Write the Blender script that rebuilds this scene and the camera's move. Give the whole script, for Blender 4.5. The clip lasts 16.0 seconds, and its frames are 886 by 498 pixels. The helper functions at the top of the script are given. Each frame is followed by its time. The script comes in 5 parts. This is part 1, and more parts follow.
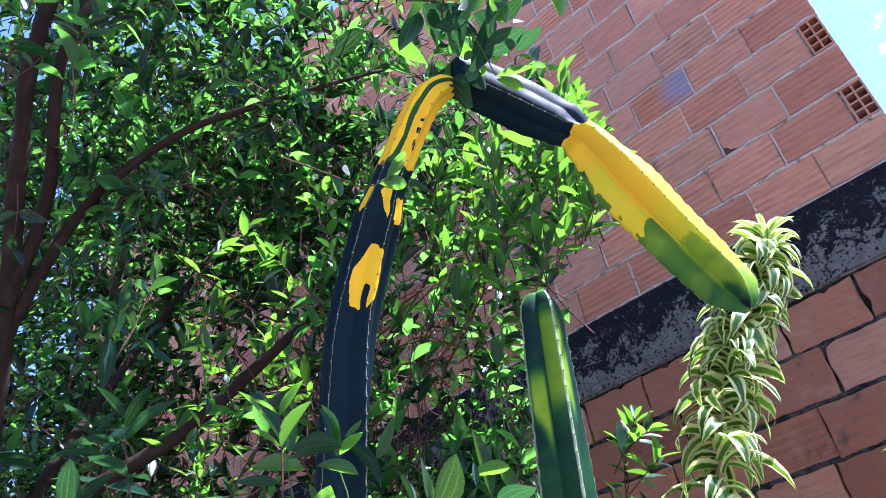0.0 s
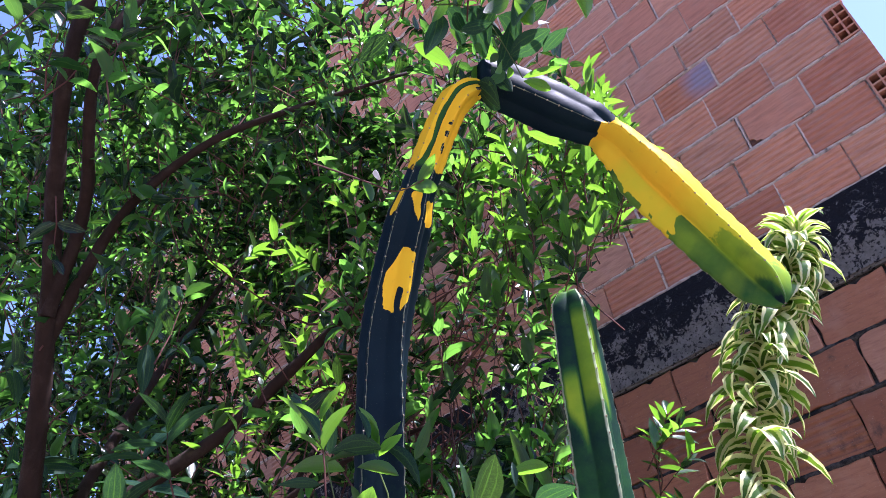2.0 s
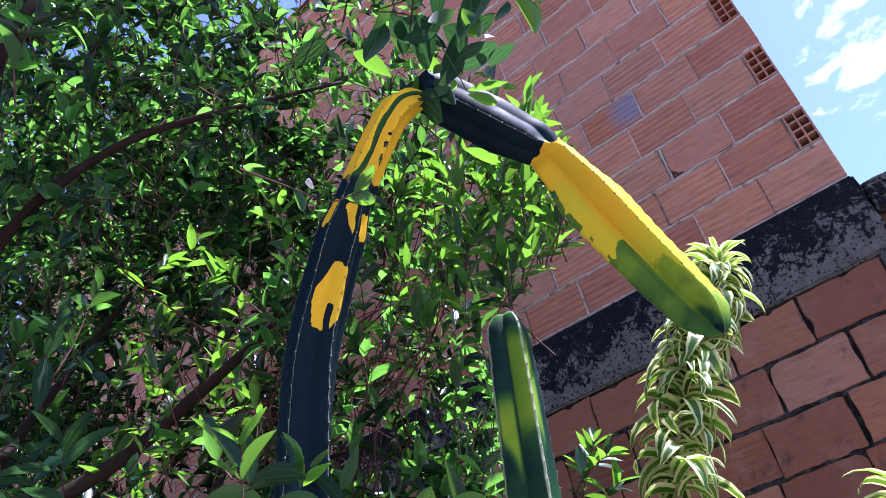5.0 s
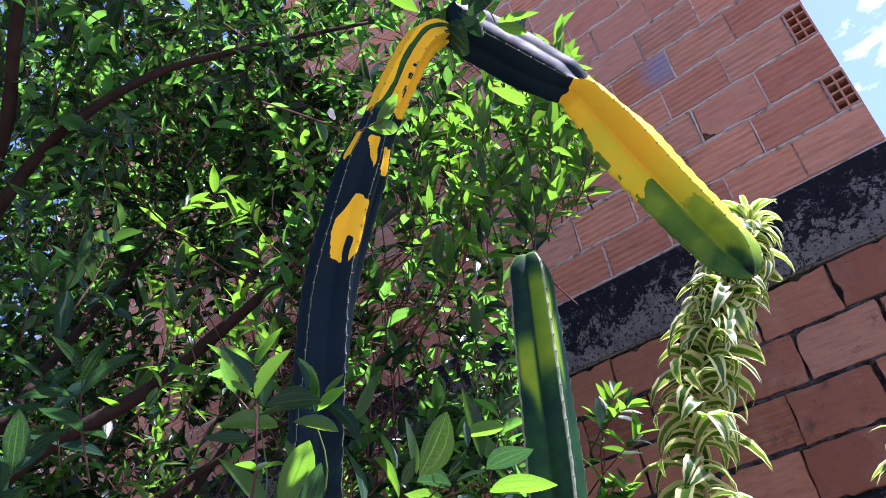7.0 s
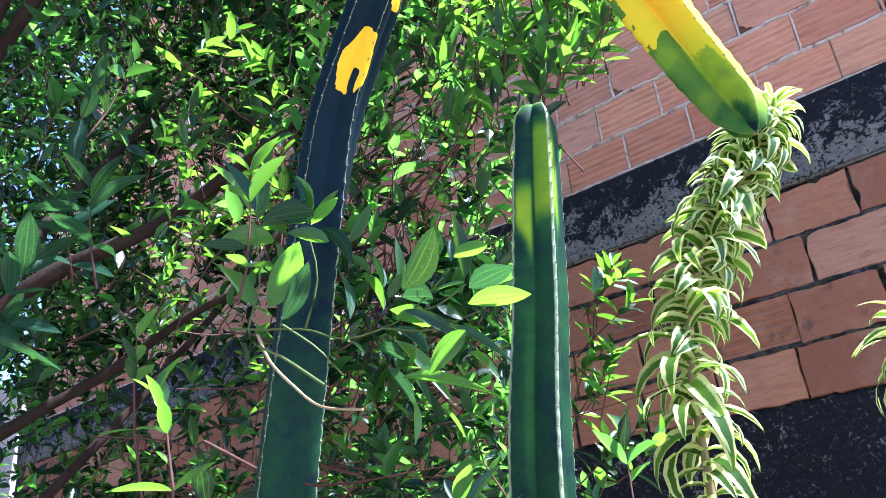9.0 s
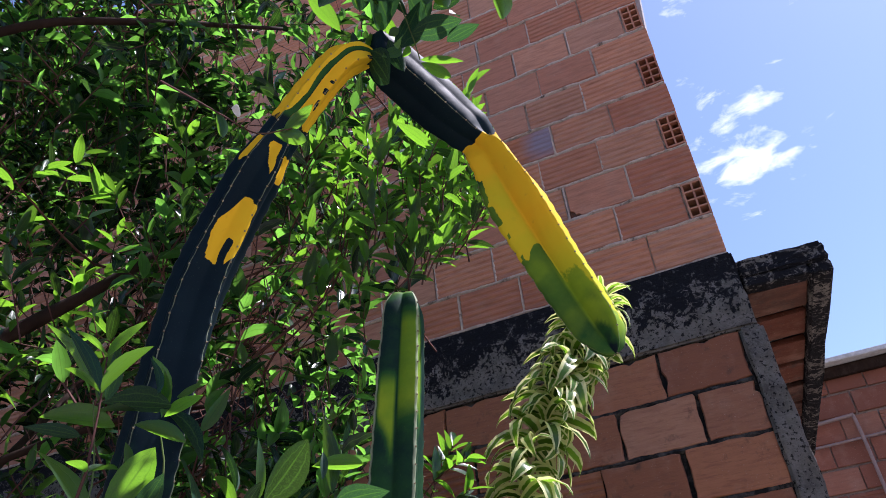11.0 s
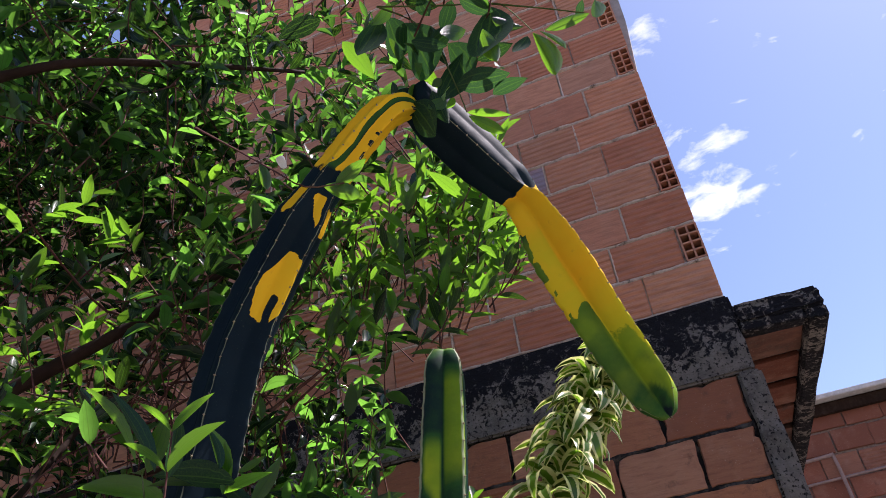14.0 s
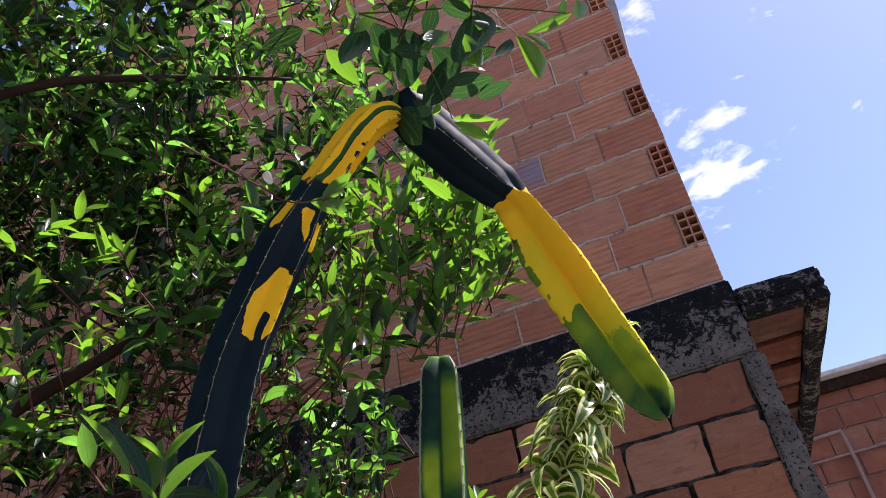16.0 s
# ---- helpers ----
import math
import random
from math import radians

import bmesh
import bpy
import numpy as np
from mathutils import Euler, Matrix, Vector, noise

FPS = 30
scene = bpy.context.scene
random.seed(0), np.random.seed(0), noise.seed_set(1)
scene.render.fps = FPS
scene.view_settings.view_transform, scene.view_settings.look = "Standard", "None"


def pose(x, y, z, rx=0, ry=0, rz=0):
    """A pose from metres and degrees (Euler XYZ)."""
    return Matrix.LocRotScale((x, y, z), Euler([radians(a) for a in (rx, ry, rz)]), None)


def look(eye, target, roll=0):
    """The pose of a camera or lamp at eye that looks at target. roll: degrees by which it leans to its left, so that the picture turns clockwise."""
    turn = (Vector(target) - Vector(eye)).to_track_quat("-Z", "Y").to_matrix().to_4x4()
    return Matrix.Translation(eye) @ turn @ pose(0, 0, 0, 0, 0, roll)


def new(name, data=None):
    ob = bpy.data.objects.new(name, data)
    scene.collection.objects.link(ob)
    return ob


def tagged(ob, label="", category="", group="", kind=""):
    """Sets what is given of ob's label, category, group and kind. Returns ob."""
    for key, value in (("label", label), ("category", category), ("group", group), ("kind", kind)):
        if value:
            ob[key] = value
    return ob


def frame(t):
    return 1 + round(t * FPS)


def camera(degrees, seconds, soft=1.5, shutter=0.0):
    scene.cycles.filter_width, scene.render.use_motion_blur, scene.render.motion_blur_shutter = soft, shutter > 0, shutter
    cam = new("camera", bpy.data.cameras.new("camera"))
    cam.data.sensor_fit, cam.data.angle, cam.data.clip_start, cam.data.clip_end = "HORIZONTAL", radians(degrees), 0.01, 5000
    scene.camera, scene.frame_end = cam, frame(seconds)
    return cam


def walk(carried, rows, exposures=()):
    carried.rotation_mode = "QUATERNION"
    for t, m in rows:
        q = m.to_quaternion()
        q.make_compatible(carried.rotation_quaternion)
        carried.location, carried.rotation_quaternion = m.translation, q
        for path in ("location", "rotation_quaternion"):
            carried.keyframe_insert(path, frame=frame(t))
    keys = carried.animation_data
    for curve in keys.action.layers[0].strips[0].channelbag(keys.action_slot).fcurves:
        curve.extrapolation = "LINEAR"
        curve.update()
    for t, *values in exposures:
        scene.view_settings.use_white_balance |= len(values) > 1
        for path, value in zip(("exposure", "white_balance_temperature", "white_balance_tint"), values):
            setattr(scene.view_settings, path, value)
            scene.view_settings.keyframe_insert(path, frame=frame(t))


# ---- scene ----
cam = camera(60.6, 16.0, 0.5)
PATH = [
    (0, (-0.014, -2.914, 1.574), (-1.013, -1.604, 2.709), -11.2),
    (0.5, (0.012, -2.895, 1.602), (-0.893, -1.55, 2.773), -13.1),
    (1, (0.026, -2.908, 1.61), (-0.846, -1.575, 2.82), -14.0),
    (1.5, (0.009, -2.915, 1.593), (-0.944, -1.616, 2.779), -12.2),
    (2, (-0.013, -2.934, 1.575), (-1.057, -1.664, 2.713), -11.3),
    (2.5, (-0.036, -2.922, 1.564), (-1.158, -1.657, 2.631), -9.6),
    (3, (-0.062, -2.895, 1.599), (-1.085, -1.594, 2.722), -10.1),
    (3.5, (-0.058, -2.898, 1.634), (-1.002, -1.565, 2.788), -11.9),
    (4, (-0.068, -2.91, 1.64), (-0.892, -1.515, 2.813), -13.9),
    (4.2, (-0.064, -2.93, 1.621), (-0.929, -1.544, 2.774), -13.2),
    (6.3, (-0.061, -2.877, 1.601), (-0.914, -1.473, 2.742), -13.7),
    (6.5, (-0.066, -2.877, 1.599), (-0.933, -1.48, 2.737), -12.9),
    (7, (-0.094, -2.877, 1.58), (-1.044, -1.493, 2.668), -10.4),
    (7.5, (-0.102, -2.862, 1.541), (-1.136, -1.487, 2.56), -8.5),
    (8, (-0.103, -2.87, 1.503), (-1.277, -1.536, 2.42), -7.6),
    (8.5, (-0.106, -2.851, 1.45), (-1.349, -1.495, 2.236), -4.9),
    (9, (-0.096, -2.84, 1.496), (-1.193, -1.408, 2.359), -4.8),
    (9.3, (-0.099, -2.776, 1.561), (-1.081, -1.295, 2.479), -6.1),
    (9.5, (-0.083, -2.845, 1.546), (-0.966, -1.335, 2.517), -7.4),
    (9.8, (-0.109, -2.838, 1.565), (-0.821, -1.257, 2.562), -7.2),
    (10, (-0.119, -2.855, 1.573), (-0.787, -1.291, 2.625), -7.1),
    (10.2, (-0.124, -2.884, 1.574), (-0.77, -1.327, 2.651), -6.9),
    (12.3, (-0.199, -2.899, 1.631), (-0.752, -1.359, 2.781), -7.0),
    (12.5, (-0.214, -2.927, 1.635), (-0.772, -1.39, 2.786), -7.3),
    (13, (-0.228, -2.918, 1.643), (-0.744, -1.39, 2.825), -7.4),
    (13.5, (-0.244, -2.912, 1.645), (-0.74, -1.374, 2.822), -6.7),
    (14, (-0.238, -2.929, 1.647), (-0.73, -1.39, 2.826), -7.7),
    (14.5, (-0.236, -2.936, 1.647), (-0.737, -1.393, 2.816), -7.4),
    (15, (-0.229, -2.926, 1.65), (-0.722, -1.375, 2.812), -8.7),
    (15.5, (-0.216, -2.94, 1.658), (-0.729, -1.395, 2.82), -9.5),
    (16, (-0.214, -2.934, 1.669), (-0.722, -1.383, 2.825), -9.8),
]
EXPOSURES = [(0.0, 1.98, 5030, 24), (0.5, 1.69, 5100, 30), (1.0, 1.53, 5200, 33), (1.5, 1.65, 5350, 34), (2.0, 1.69, 5430, 35), (2.5, 1.85, 5430, 30), (3.0, 2.09, 5150, 21), (3.5, 2.02, 5100, 25), (4.2, 1.57, 5150, 31), (6.3, 1.52, 5350, 34), (7.0, 1.59, 5430, 34), (8.0, 1.75, 5450, 28), (8.5, 1.73, 5700, 27), (9.0, 2.44, 5150, 16), (9.5, 2.22, 5060, 15), (10.0, 1.43, 5150, 28), (10.2, 1.22, 5330, 27), (12.3, 0.91, 5900, 25), (14.0, 0.88, 6150, 27), (16.0, 0.98, 6150, 28)]
walk(cam, [(t, look(eye, target, roll)) for t, eye, target, roll in PATH], EXPOSURES)

# ---- world, sun ----
SUN = Vector((0.42, 0.24, 0.87)).normalized()
world = bpy.data.worlds.new("sky")
scene.world = world
world.use_nodes = True
wt = world.node_tree
wt.nodes.clear()
w_out = wt.nodes.new("ShaderNodeOutputWorld")
w_bg = wt.nodes.new("ShaderNodeBackground")
w_sky = wt.nodes.new("ShaderNodeTexSky")
w_sky.sky_type = "NISHITA"
w_sky.sun_disc = False
w_sky.sun_elevation = math.asin(SUN.z)
w_sky.sun_rotation = math.atan2(SUN.x, SUN.y)
w_sky.air_density, w_sky.dust_density, w_sky.ozone_density = 1.0, 0.7, 1.0
w_co = wt.nodes.new("ShaderNodeTexCoord")
w_map = wt.nodes.new("ShaderNodeMapping")
w_map.inputs["Scale"].default_value = (1.0, 1.0, 2.2)
w_map.inputs["Location"].default_value = (3.1, 0.4, 0.7)
w_n = wt.nodes.new("ShaderNodeTexNoise")
w_n.inputs["Scale"].default_value = 22.0
w_n.inputs["Detail"].default_value = 9.0
w_n.inputs["Roughness"].default_value = 0.58
w_n.inputs["Distortion"].default_value = 0.35
w_r = wt.nodes.new("ShaderNodeMapRange")
w_r.inputs["From Min"].default_value = 0.67
w_r.inputs["From Max"].default_value = 1.02
w_mix = wt.nodes.new("ShaderNodeMix")
w_mix.data_type = "RGBA"
w_mix.inputs["B"].default_value = (8.6, 8.8, 9.1, 1)
wt.links.new(w_co.outputs["Generated"], w_map.inputs["Vector"])
wt.links.new(w_map.outputs["Vector"], w_n.inputs["Vector"])
# a small bank of cumulus beyond the corner of the house, with a few loose puffs: direction and half width
PUFFS = [
    ((0.088, 0.817, 0.570), 0.025), ((0.122, 0.814, 0.567), 0.019), ((0.144, 0.815, 0.561), 0.009), ((0.082, 0.793, 0.604), 0.016),
    ((0.124, 0.782, 0.611), 0.015), ((0.129, 0.795, 0.593), 0.009), ((0.079, 0.675, 0.734), 0.013), ((0.268, 0.780, 0.565), 0.007),
]
w_near = None
for way, half in PUFFS:
    w_dist = wt.nodes.new("ShaderNodeVectorMath")
    w_dist.operation = "DISTANCE"
    w_dist.inputs[1].default_value = way
    wt.links.new(w_co.outputs["Generated"], w_dist.inputs[0])
    w_puff = wt.nodes.new("ShaderNodeMapRange")
    w_puff.inputs["From Min"].default_value, w_puff.inputs["From Max"].default_value = 0.0, half * 3.2
    w_puff.inputs["To Min"].default_value, w_puff.inputs["To Max"].default_value = 0.33 if half > 0.012 else 0.27, 0.0
    wt.links.new(w_dist.outputs["Value"], w_puff.inputs["Value"])
    if w_near is None:
        w_near = w_puff.outputs["Result"]
    else:
        w_max = wt.nodes.new("ShaderNodeMath")
        w_max.operation = "MAXIMUM"
        wt.links.new(w_near, w_max.inputs[0])
        wt.links.new(w_puff.outputs["Result"], w_max.inputs[1])
        w_near = w_max.outputs[0]
w_add = wt.nodes.new("ShaderNodeMath")
w_add.operation = "ADD"
wt.links.new(w_n.outputs["Fac"], w_add.inputs[0])
wt.links.new(w_near, w_add.inputs[1])
wt.links.new(w_add.outputs[0], w_r.inputs["Value"])
wt.links.new(w_r.outputs["Result"], w_mix.inputs["Factor"])
wt.links.new(w_sky.outputs["Color"], w_mix.inputs["A"])
wt.links.new(w_mix.outputs["Result"], w_bg.inputs["Color"])
w_bg.inputs["Strength"].default_value = 0.108
wt.links.new(w_bg.outputs["Background"], w_out.inputs["Surface"])
sun_data = bpy.data.lights.new("sun", "SUN")
sun_data.energy, sun_data.angle, sun_data.color = 5.0, radians(0.53), (1.0, 0.95, 0.86)
sun = new("sun", sun_data)
sun.matrix_world = look(SUN * 30, (0, 0, 0))


# ---- materials ----
class Mat:
    """A small wrapper to write node materials in a few lines."""

    def __init__(self, name, rough=0.7, spec=0.4):
        self.m = bpy.data.materials.new(name)
        self.m.use_nodes = True
        self.t = self.m.node_tree
        self.b = self.t.nodes["Principled BSDF"]
        self.b.inputs["Roughness"].default_value = rough
        self.b.inputs["Specular IOR Level"].default_value = spec
        self.co = self.t.nodes.new("ShaderNodeTexCoord")

    def node(self, kind, **values):
        n = self.t.nodes.new(kind)
        for k, v in values.items():
            n.inputs[k.replace("_", " ")].default_value = v
        return n

    def link(self, a, b):
        self.t.links.new(a, b)

    def noise(self, scale, detail=4.0, rough=0.55, stretch=None, space="Object", distort=0.0):
        n = self.node("ShaderNodeTexNoise", Scale=scale, Detail=detail, Roughness=rough, Distortion=distort)
        if stretch:
            mp = self.node("ShaderNodeMapping", Scale=stretch)
            self.link(self.co.outputs[space], mp.inputs["Vector"])
            self.link(mp.outputs["Vector"], n.inputs["Vector"])
        else:
            self.link(self.co.outputs[space], n.inputs["Vector"])
        return n.outputs["Fac"]

    def world_noise(self, scale, detail=4.0, rough=0.55, stretch=(1, 1, 1), distort=0.0):
        g = self.t.nodes.new("ShaderNodeNewGeometry")
        mp = self.node("ShaderNodeMapping", Scale=stretch)
        n = self.node("ShaderNodeTexNoise", Scale=scale, Detail=detail, Roughness=rough, Distortion=distort)
        self.link(g.outputs["Position"], mp.inputs["Vector"])
        self.link(mp.outputs["Vector"], n.inputs["Vector"])
        return n.outputs["Fac"]

    def ramp(self, value, lo, hi, a=0.0, b=1.0):
        r = self.node("ShaderNodeMapRange", From_Min=lo, From_Max=hi, To_Min=a, To_Max=b)
        self.link(value, r.inputs["Value"])
        return r.outputs["Result"]

    def math(self, op, a, b=0.0):
        n = self.t.nodes.new("ShaderNodeMath")
        n.operation = op
        for i, v in enumerate((a, b)):
            if isinstance(v, (int, float)):
                n.inputs[i].default_value = v
            else:
                self.link(v, n.inputs[i])
        return n.outputs[0]

    def mix(self, f, a, b, blend="MIX"):
        n = self.t.nodes.new("ShaderNodeMix")
        n.data_type, n.blend_type = "RGBA", blend
        for key, v in (("Factor", f), ("A", a), ("B", b)):
            if isinstance(v, (int, float)):
                n.inputs[key].default_value = v
            elif isinstance(v, tuple):
                n.inputs[key].default_value = (*v, 1) if len(v) == 3 else v
            else:
                self.link(v, n.inputs[key])
        return n.outputs["Result"]

    def color(self, c):
        self.link(c, self.b.inputs["Base Color"])

    def rough(self, v):
        self.link(v, self.b.inputs["Roughness"])

    def bump(self, h, strength=0.4, dist=0.003):
        n = self.node("ShaderNodeBump", Strength=strength, Distance=dist)
        self.link(h, n.inputs["Height"])
        self.link(n.outputs["Normal"], self.b.inputs["Normal"])

    def random(self, kind="object"):
        if kind == "object":
            return self.t.nodes.new("ShaderNodeObjectInfo").outputs["Random"]
        return self.t.nodes.new("ShaderNodeNewGeometry").outputs["Random Per Island"]


def clay(name, light, dark, soot, wash=None):
    m = Mat(name, 0.85, 0.25)
    rnd = m.random()
    base = m.mix(rnd, dark, light)
    tint = m.math("FRACT", m.math("MULTIPLY", rnd, 7.31))
    base = m.mix(m.ramp(tint, 0.55, 1.0, 0, 0.55), base, (0.47, 0.26, 0.17))
    base = m.mix(m.ramp(m.world_noise(20, 5, 0.6, (0.35, 1, 2.4)), 0.44, 0.72, 0, 0.5), base, (0.20, 0.080, 0.050))
    base = m.mix(m.ramp(m.world_noise(7, 6, 0.6), 0.52, 0.78, 0, 0.22), base, (0.50, 0.36, 0.28))
    grime = m.ramp(m.world_noise(11, 8, 0.72, (1, 1, 0.8)), 0.64 - 0.10 * soot, 0.76 - 0.06 * soot, 0, soot)
    base = m.mix(grime, base, (0.045, 0.038, 0.034))
    if wash:
        g = m.t.nodes.new("ShaderNodeNewGeometry")
        far = m.t.nodes.new("ShaderNodeVectorMath")
        far.operation = "DISTANCE"
        far.inputs[1].default_value = wash
        m.link(g.outputs["Position"], far.inputs[0])
        edge = m.math("ADD", far.outputs["Value"], m.math("MULTIPLY", m.math("SUBTRACT", m.world_noise(22, 4), 0.5), 0.05))
        base = m.mix(m.ramp(edge, 0.05, 0.135, 0.85, 0), base, (0.25, 0.23, 0.30))
    streak = m.ramp(m.world_noise(75, 6, 0.72, (0.22, 1, 1.8)), 0.50, 0.70, 0, 0.22 + 0.35 * soot)
    base = m.mix(streak, base, (0.15, 0.062, 0.042))
    base = m.mix(m.ramp(m.world_noise(210, 3, 0.6), 0.66, 0.72, 0, 0.5), base, (0.52, 0.40, 0.32))
    m.color(base)
    m.bump(m.world_noise(110, 6, 0.72, (0.5, 1, 1.4)), 0.8, 0.0025)
    return m.m


CLAY = clay("fired_clay", (0.58, 0.258, 0.153), (0.42, 0.164, 0.100), 0.25)
CLAY_OLD = clay("weathered_clay", (0.36, 0.150, 0.078), (0.20, 0.076, 0.042), 0.8)
# darker copy of the clay for the neighbour, its shade put into the colour
CLAY_DIM = clay("shaded_clay", (0.25, 0.095, 0.060), (0.17, 0.065, 0.042), 0.6)
# the darkest clay, for the slab's infill tiles and the chipped blocks
CLAY_BLACKISH = clay("blackish_clay", (0.12, 0.036, 0.018), (0.035, 0.018, 0.013), 0.95)
CLAY_BLUE = clay("washed_clay", (0.50, 0.185, 0.092), (0.46, 0.165, 0.085), 0.2, (-0.635, 0.0, 4.11))


def mortar(name, col, dirt, amount):
    m = Mat(name, 0.95, 0.15)
    c = m.mix(m.ramp(m.world_noise(45, 6, 0.7), 0.35, 0.7), col, tuple(v * 0.62 for v in col))
    c = m.mix(m.ramp(m.world_noise(16, 7, 0.7), 0.62 - amount, 0.74 - amount), c, dirt)
    m.color(c)
    m.bump(m.world_noise(120, 6, 0.75), 1.0, 0.007)
    return m.m


MORTAR = mortar("grey_mortar", (0.66, 0.51, 0.42), (0.13, 0.092, 0.075), 0.07)
# darker mortar for the neighbour's wall
MORTAR_DIM = mortar("dim_mortar", (0.30, 0.22, 0.18), (0.07, 0.05, 0.045), 0.08)
MORTAR_DARK = mortar("blackened_mortar", (0.095, 0.085, 0.078), (0.016, 0.015, 0.015), 0.2)


def mossy(name, black, drip=0.0, lichen=0.8, grain=34):
    m = Mat(name, 0.95, 0.15)
    c = m.mix(m.ramp(m.world_noise(14, 8, 0.7), 0.35, 0.7), (0.250, 0.228, 0.205), (0.105, 0.097, 0.088))
    patch = m.world_noise(5.5, 9, 0.74, (1, 1, 1.25), 0.6)
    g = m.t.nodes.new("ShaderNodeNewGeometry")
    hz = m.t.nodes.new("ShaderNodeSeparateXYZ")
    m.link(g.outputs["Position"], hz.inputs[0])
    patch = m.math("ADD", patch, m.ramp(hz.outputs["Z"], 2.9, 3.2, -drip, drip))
    patch = m.math("ADD", patch, m.math("MULTIPLY", m.math("SUBTRACT", m.world_noise(30, 6, 0.7, distort=0.8), 0.5), 0.75))
    c = m.mix(m.ramp(patch, black, black + 0.045), c, (0.014, 0.014, 0.018))
    c = m.mix(m.ramp(m.world_noise(grain, 7, 0.75, distort=0.5), 0.57, 0.66, 0, lichen), c, (0.25, 0.245, 0.225))
    c = m.mix(m.ramp(m.world_noise(70, 4, 0.6), 0.56, 0.62, 0, 0.9), c, (0.010, 0.010, 0.012))
    m.color(c)
    m.bump(m.world_noise(48, 8, 0.78), 1.0, 0.02)
    return m.m


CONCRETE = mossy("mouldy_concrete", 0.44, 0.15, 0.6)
CONCRETE_SLAB = mossy("blackened_concrete", 0.42, 0.0, 0.35)
CONCRETE_BLACK = mossy("black_mouldy_concrete", 0.36, 0.0, 0.5, 60)
CONCRETE_COLUMN = mossy("lichened_concrete", 0.66, 0.0, 0.9)


def plain_plaster(name, col):
    m = Mat(name, 0.9, 0.2)
    m.color(m.mix(m.ramp(m.world_noise(20, 6, 0.65), 0.35, 0.7), col, tuple(v * 0.7 for v in col)))
    m.bump(m.world_noise(90, 5, 0.7), 0.5, 0.003)
    return m.m


PLASTER = plain_plaster("grey_plaster", (0.36, 0.34, 0.33))
PIPE = plain_plaster("pvc_pipe", (0.30, 0.22, 0.20))
SHEET = plain_plaster("roof_sheet", (0.62, 0.62, 0.62))
SOIL = plain_plaster("dry_soil", (0.27, 0.23, 0.185))
YARD = plain_plaster("yard_render", (0.46, 0.42, 0.37))


def flesh():
    m = Mat("cactus_skin", 0.6, 0.18)
    at = m.t.nodes.new("ShaderNodeAttribute")
    at.attribute_name = "variegation"
    li = m.t.nodes.new("ShaderNodeAttribute")
    li.attribute_name = "lime"
    rib = m.t.nodes.new("ShaderNodeAttribute")
    rib.attribute_name = "rib"
    n = m.math("SUBTRACT", m.noise(34, 6, 0.68), 0.5)
    v = m.math("ADD", at.outputs["Fac"], m.math("MULTIPLY", n, 1.4))
    k = m.math("ADD", li.outputs["Fac"], m.math("MULTIPLY", n, 0.3))
    # the blue in the dark skin stands in for the sky's sheen
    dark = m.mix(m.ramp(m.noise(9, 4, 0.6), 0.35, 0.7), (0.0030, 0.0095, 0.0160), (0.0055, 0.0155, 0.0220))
    green = m.mix(m.ramp(m.noise(12, 4, 0.6), 0.35, 0.7), (0.016, 0.064, 0.018), (0.026, 0.094, 0.020))
    lime = m.mix(m.ramp(m.noise(14, 4), 0.4, 0.7), (0.15, 0.27, 0.014), (0.26, 0.36, 0.016))
    yellow = m.mix(m.ramp(m.noise(10, 5), 0.35, 0.75), (0.74, 0.415, 0.010), (0.70, 0.47, 0.014))
    yellow = m.mix(m.ramp(m.noise(60, 4), 0.64, 0.75, 0, 0.4), yellow, (0.48, 0.28, 0.03))
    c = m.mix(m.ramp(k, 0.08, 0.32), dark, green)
    c = m.mix(m.ramp(k, 0.36, 0.92), c, lime)
    yellow = m.mix(m.ramp(k, 0.2, 0.9), yellow, (0.48, 0.47, 0.014))
    c = m.mix(m.ramp(v, 0.53, 0.67), c, yellow)
    speck = m.ramp(m.noise(420, 2, 0.5), 0.68, 0.75, 0, 0.10)
    c = m.mix(speck, c, (0.20, 0.22, 0.12))
    edge = m.math("ADD", rib.outputs["Fac"], m.math("MULTIPLY", m.math("SUBTRACT", m.noise(70, 3), 0.5), 0.07))
    c = m.mix(m.math("MULTIPLY", m.ramp(edge, 0.94, 0.99, 0, 0.62), m.ramp(v, 0.53, 0.67, 1, 0.12)), c, (0.42, 0.47, 0.30))
    m.color(c)
    m.rough(m.ramp(m.noise(30, 4), 0.3, 0.7, 0.50, 0.68))
    m.link(m.ramp(v, 0.53, 0.67, 0.07, 0.04), m.b.inputs["Specular IOR Level"])
    m.bump(m.noise(120, 4, 0.6), 0.22, 0.0012)
    return m.m


FLESH = flesh()


def corky():
    m = Mat("pale_areole", 0.9, 0.1)
    m.color(m.mix(m.random("island"), (0.32, 0.29, 0.20), (0.15, 0.11, 0.07)))
    return m.m


AREOLE = corky()


def pale():
    # near-white colour stands in for the sun caught on one leaf
    m = Mat("white_leaf", 0.6, 0.4)
    c = m.mix(m.ramp(m.noise(40, 4), 0.35, 0.7), (0.86, 0.84, 0.80), (0.74, 0.68, 0.60))
    m.color(c)
    tr = m.node("ShaderNodeBsdfTranslucent")
    m.link(c, tr.inputs["Color"])
    mx = m.node("ShaderNodeMixShader", Fac=0.55)
    m.link(m.b.outputs[0], mx.inputs[1])
    m.link(tr.outputs[0], mx.inputs[2])
    m.link(mx.outputs[0], m.t.nodes["Material Output"].inputs["Surface"])
    return m.m


WHITE_LEAF = pale()


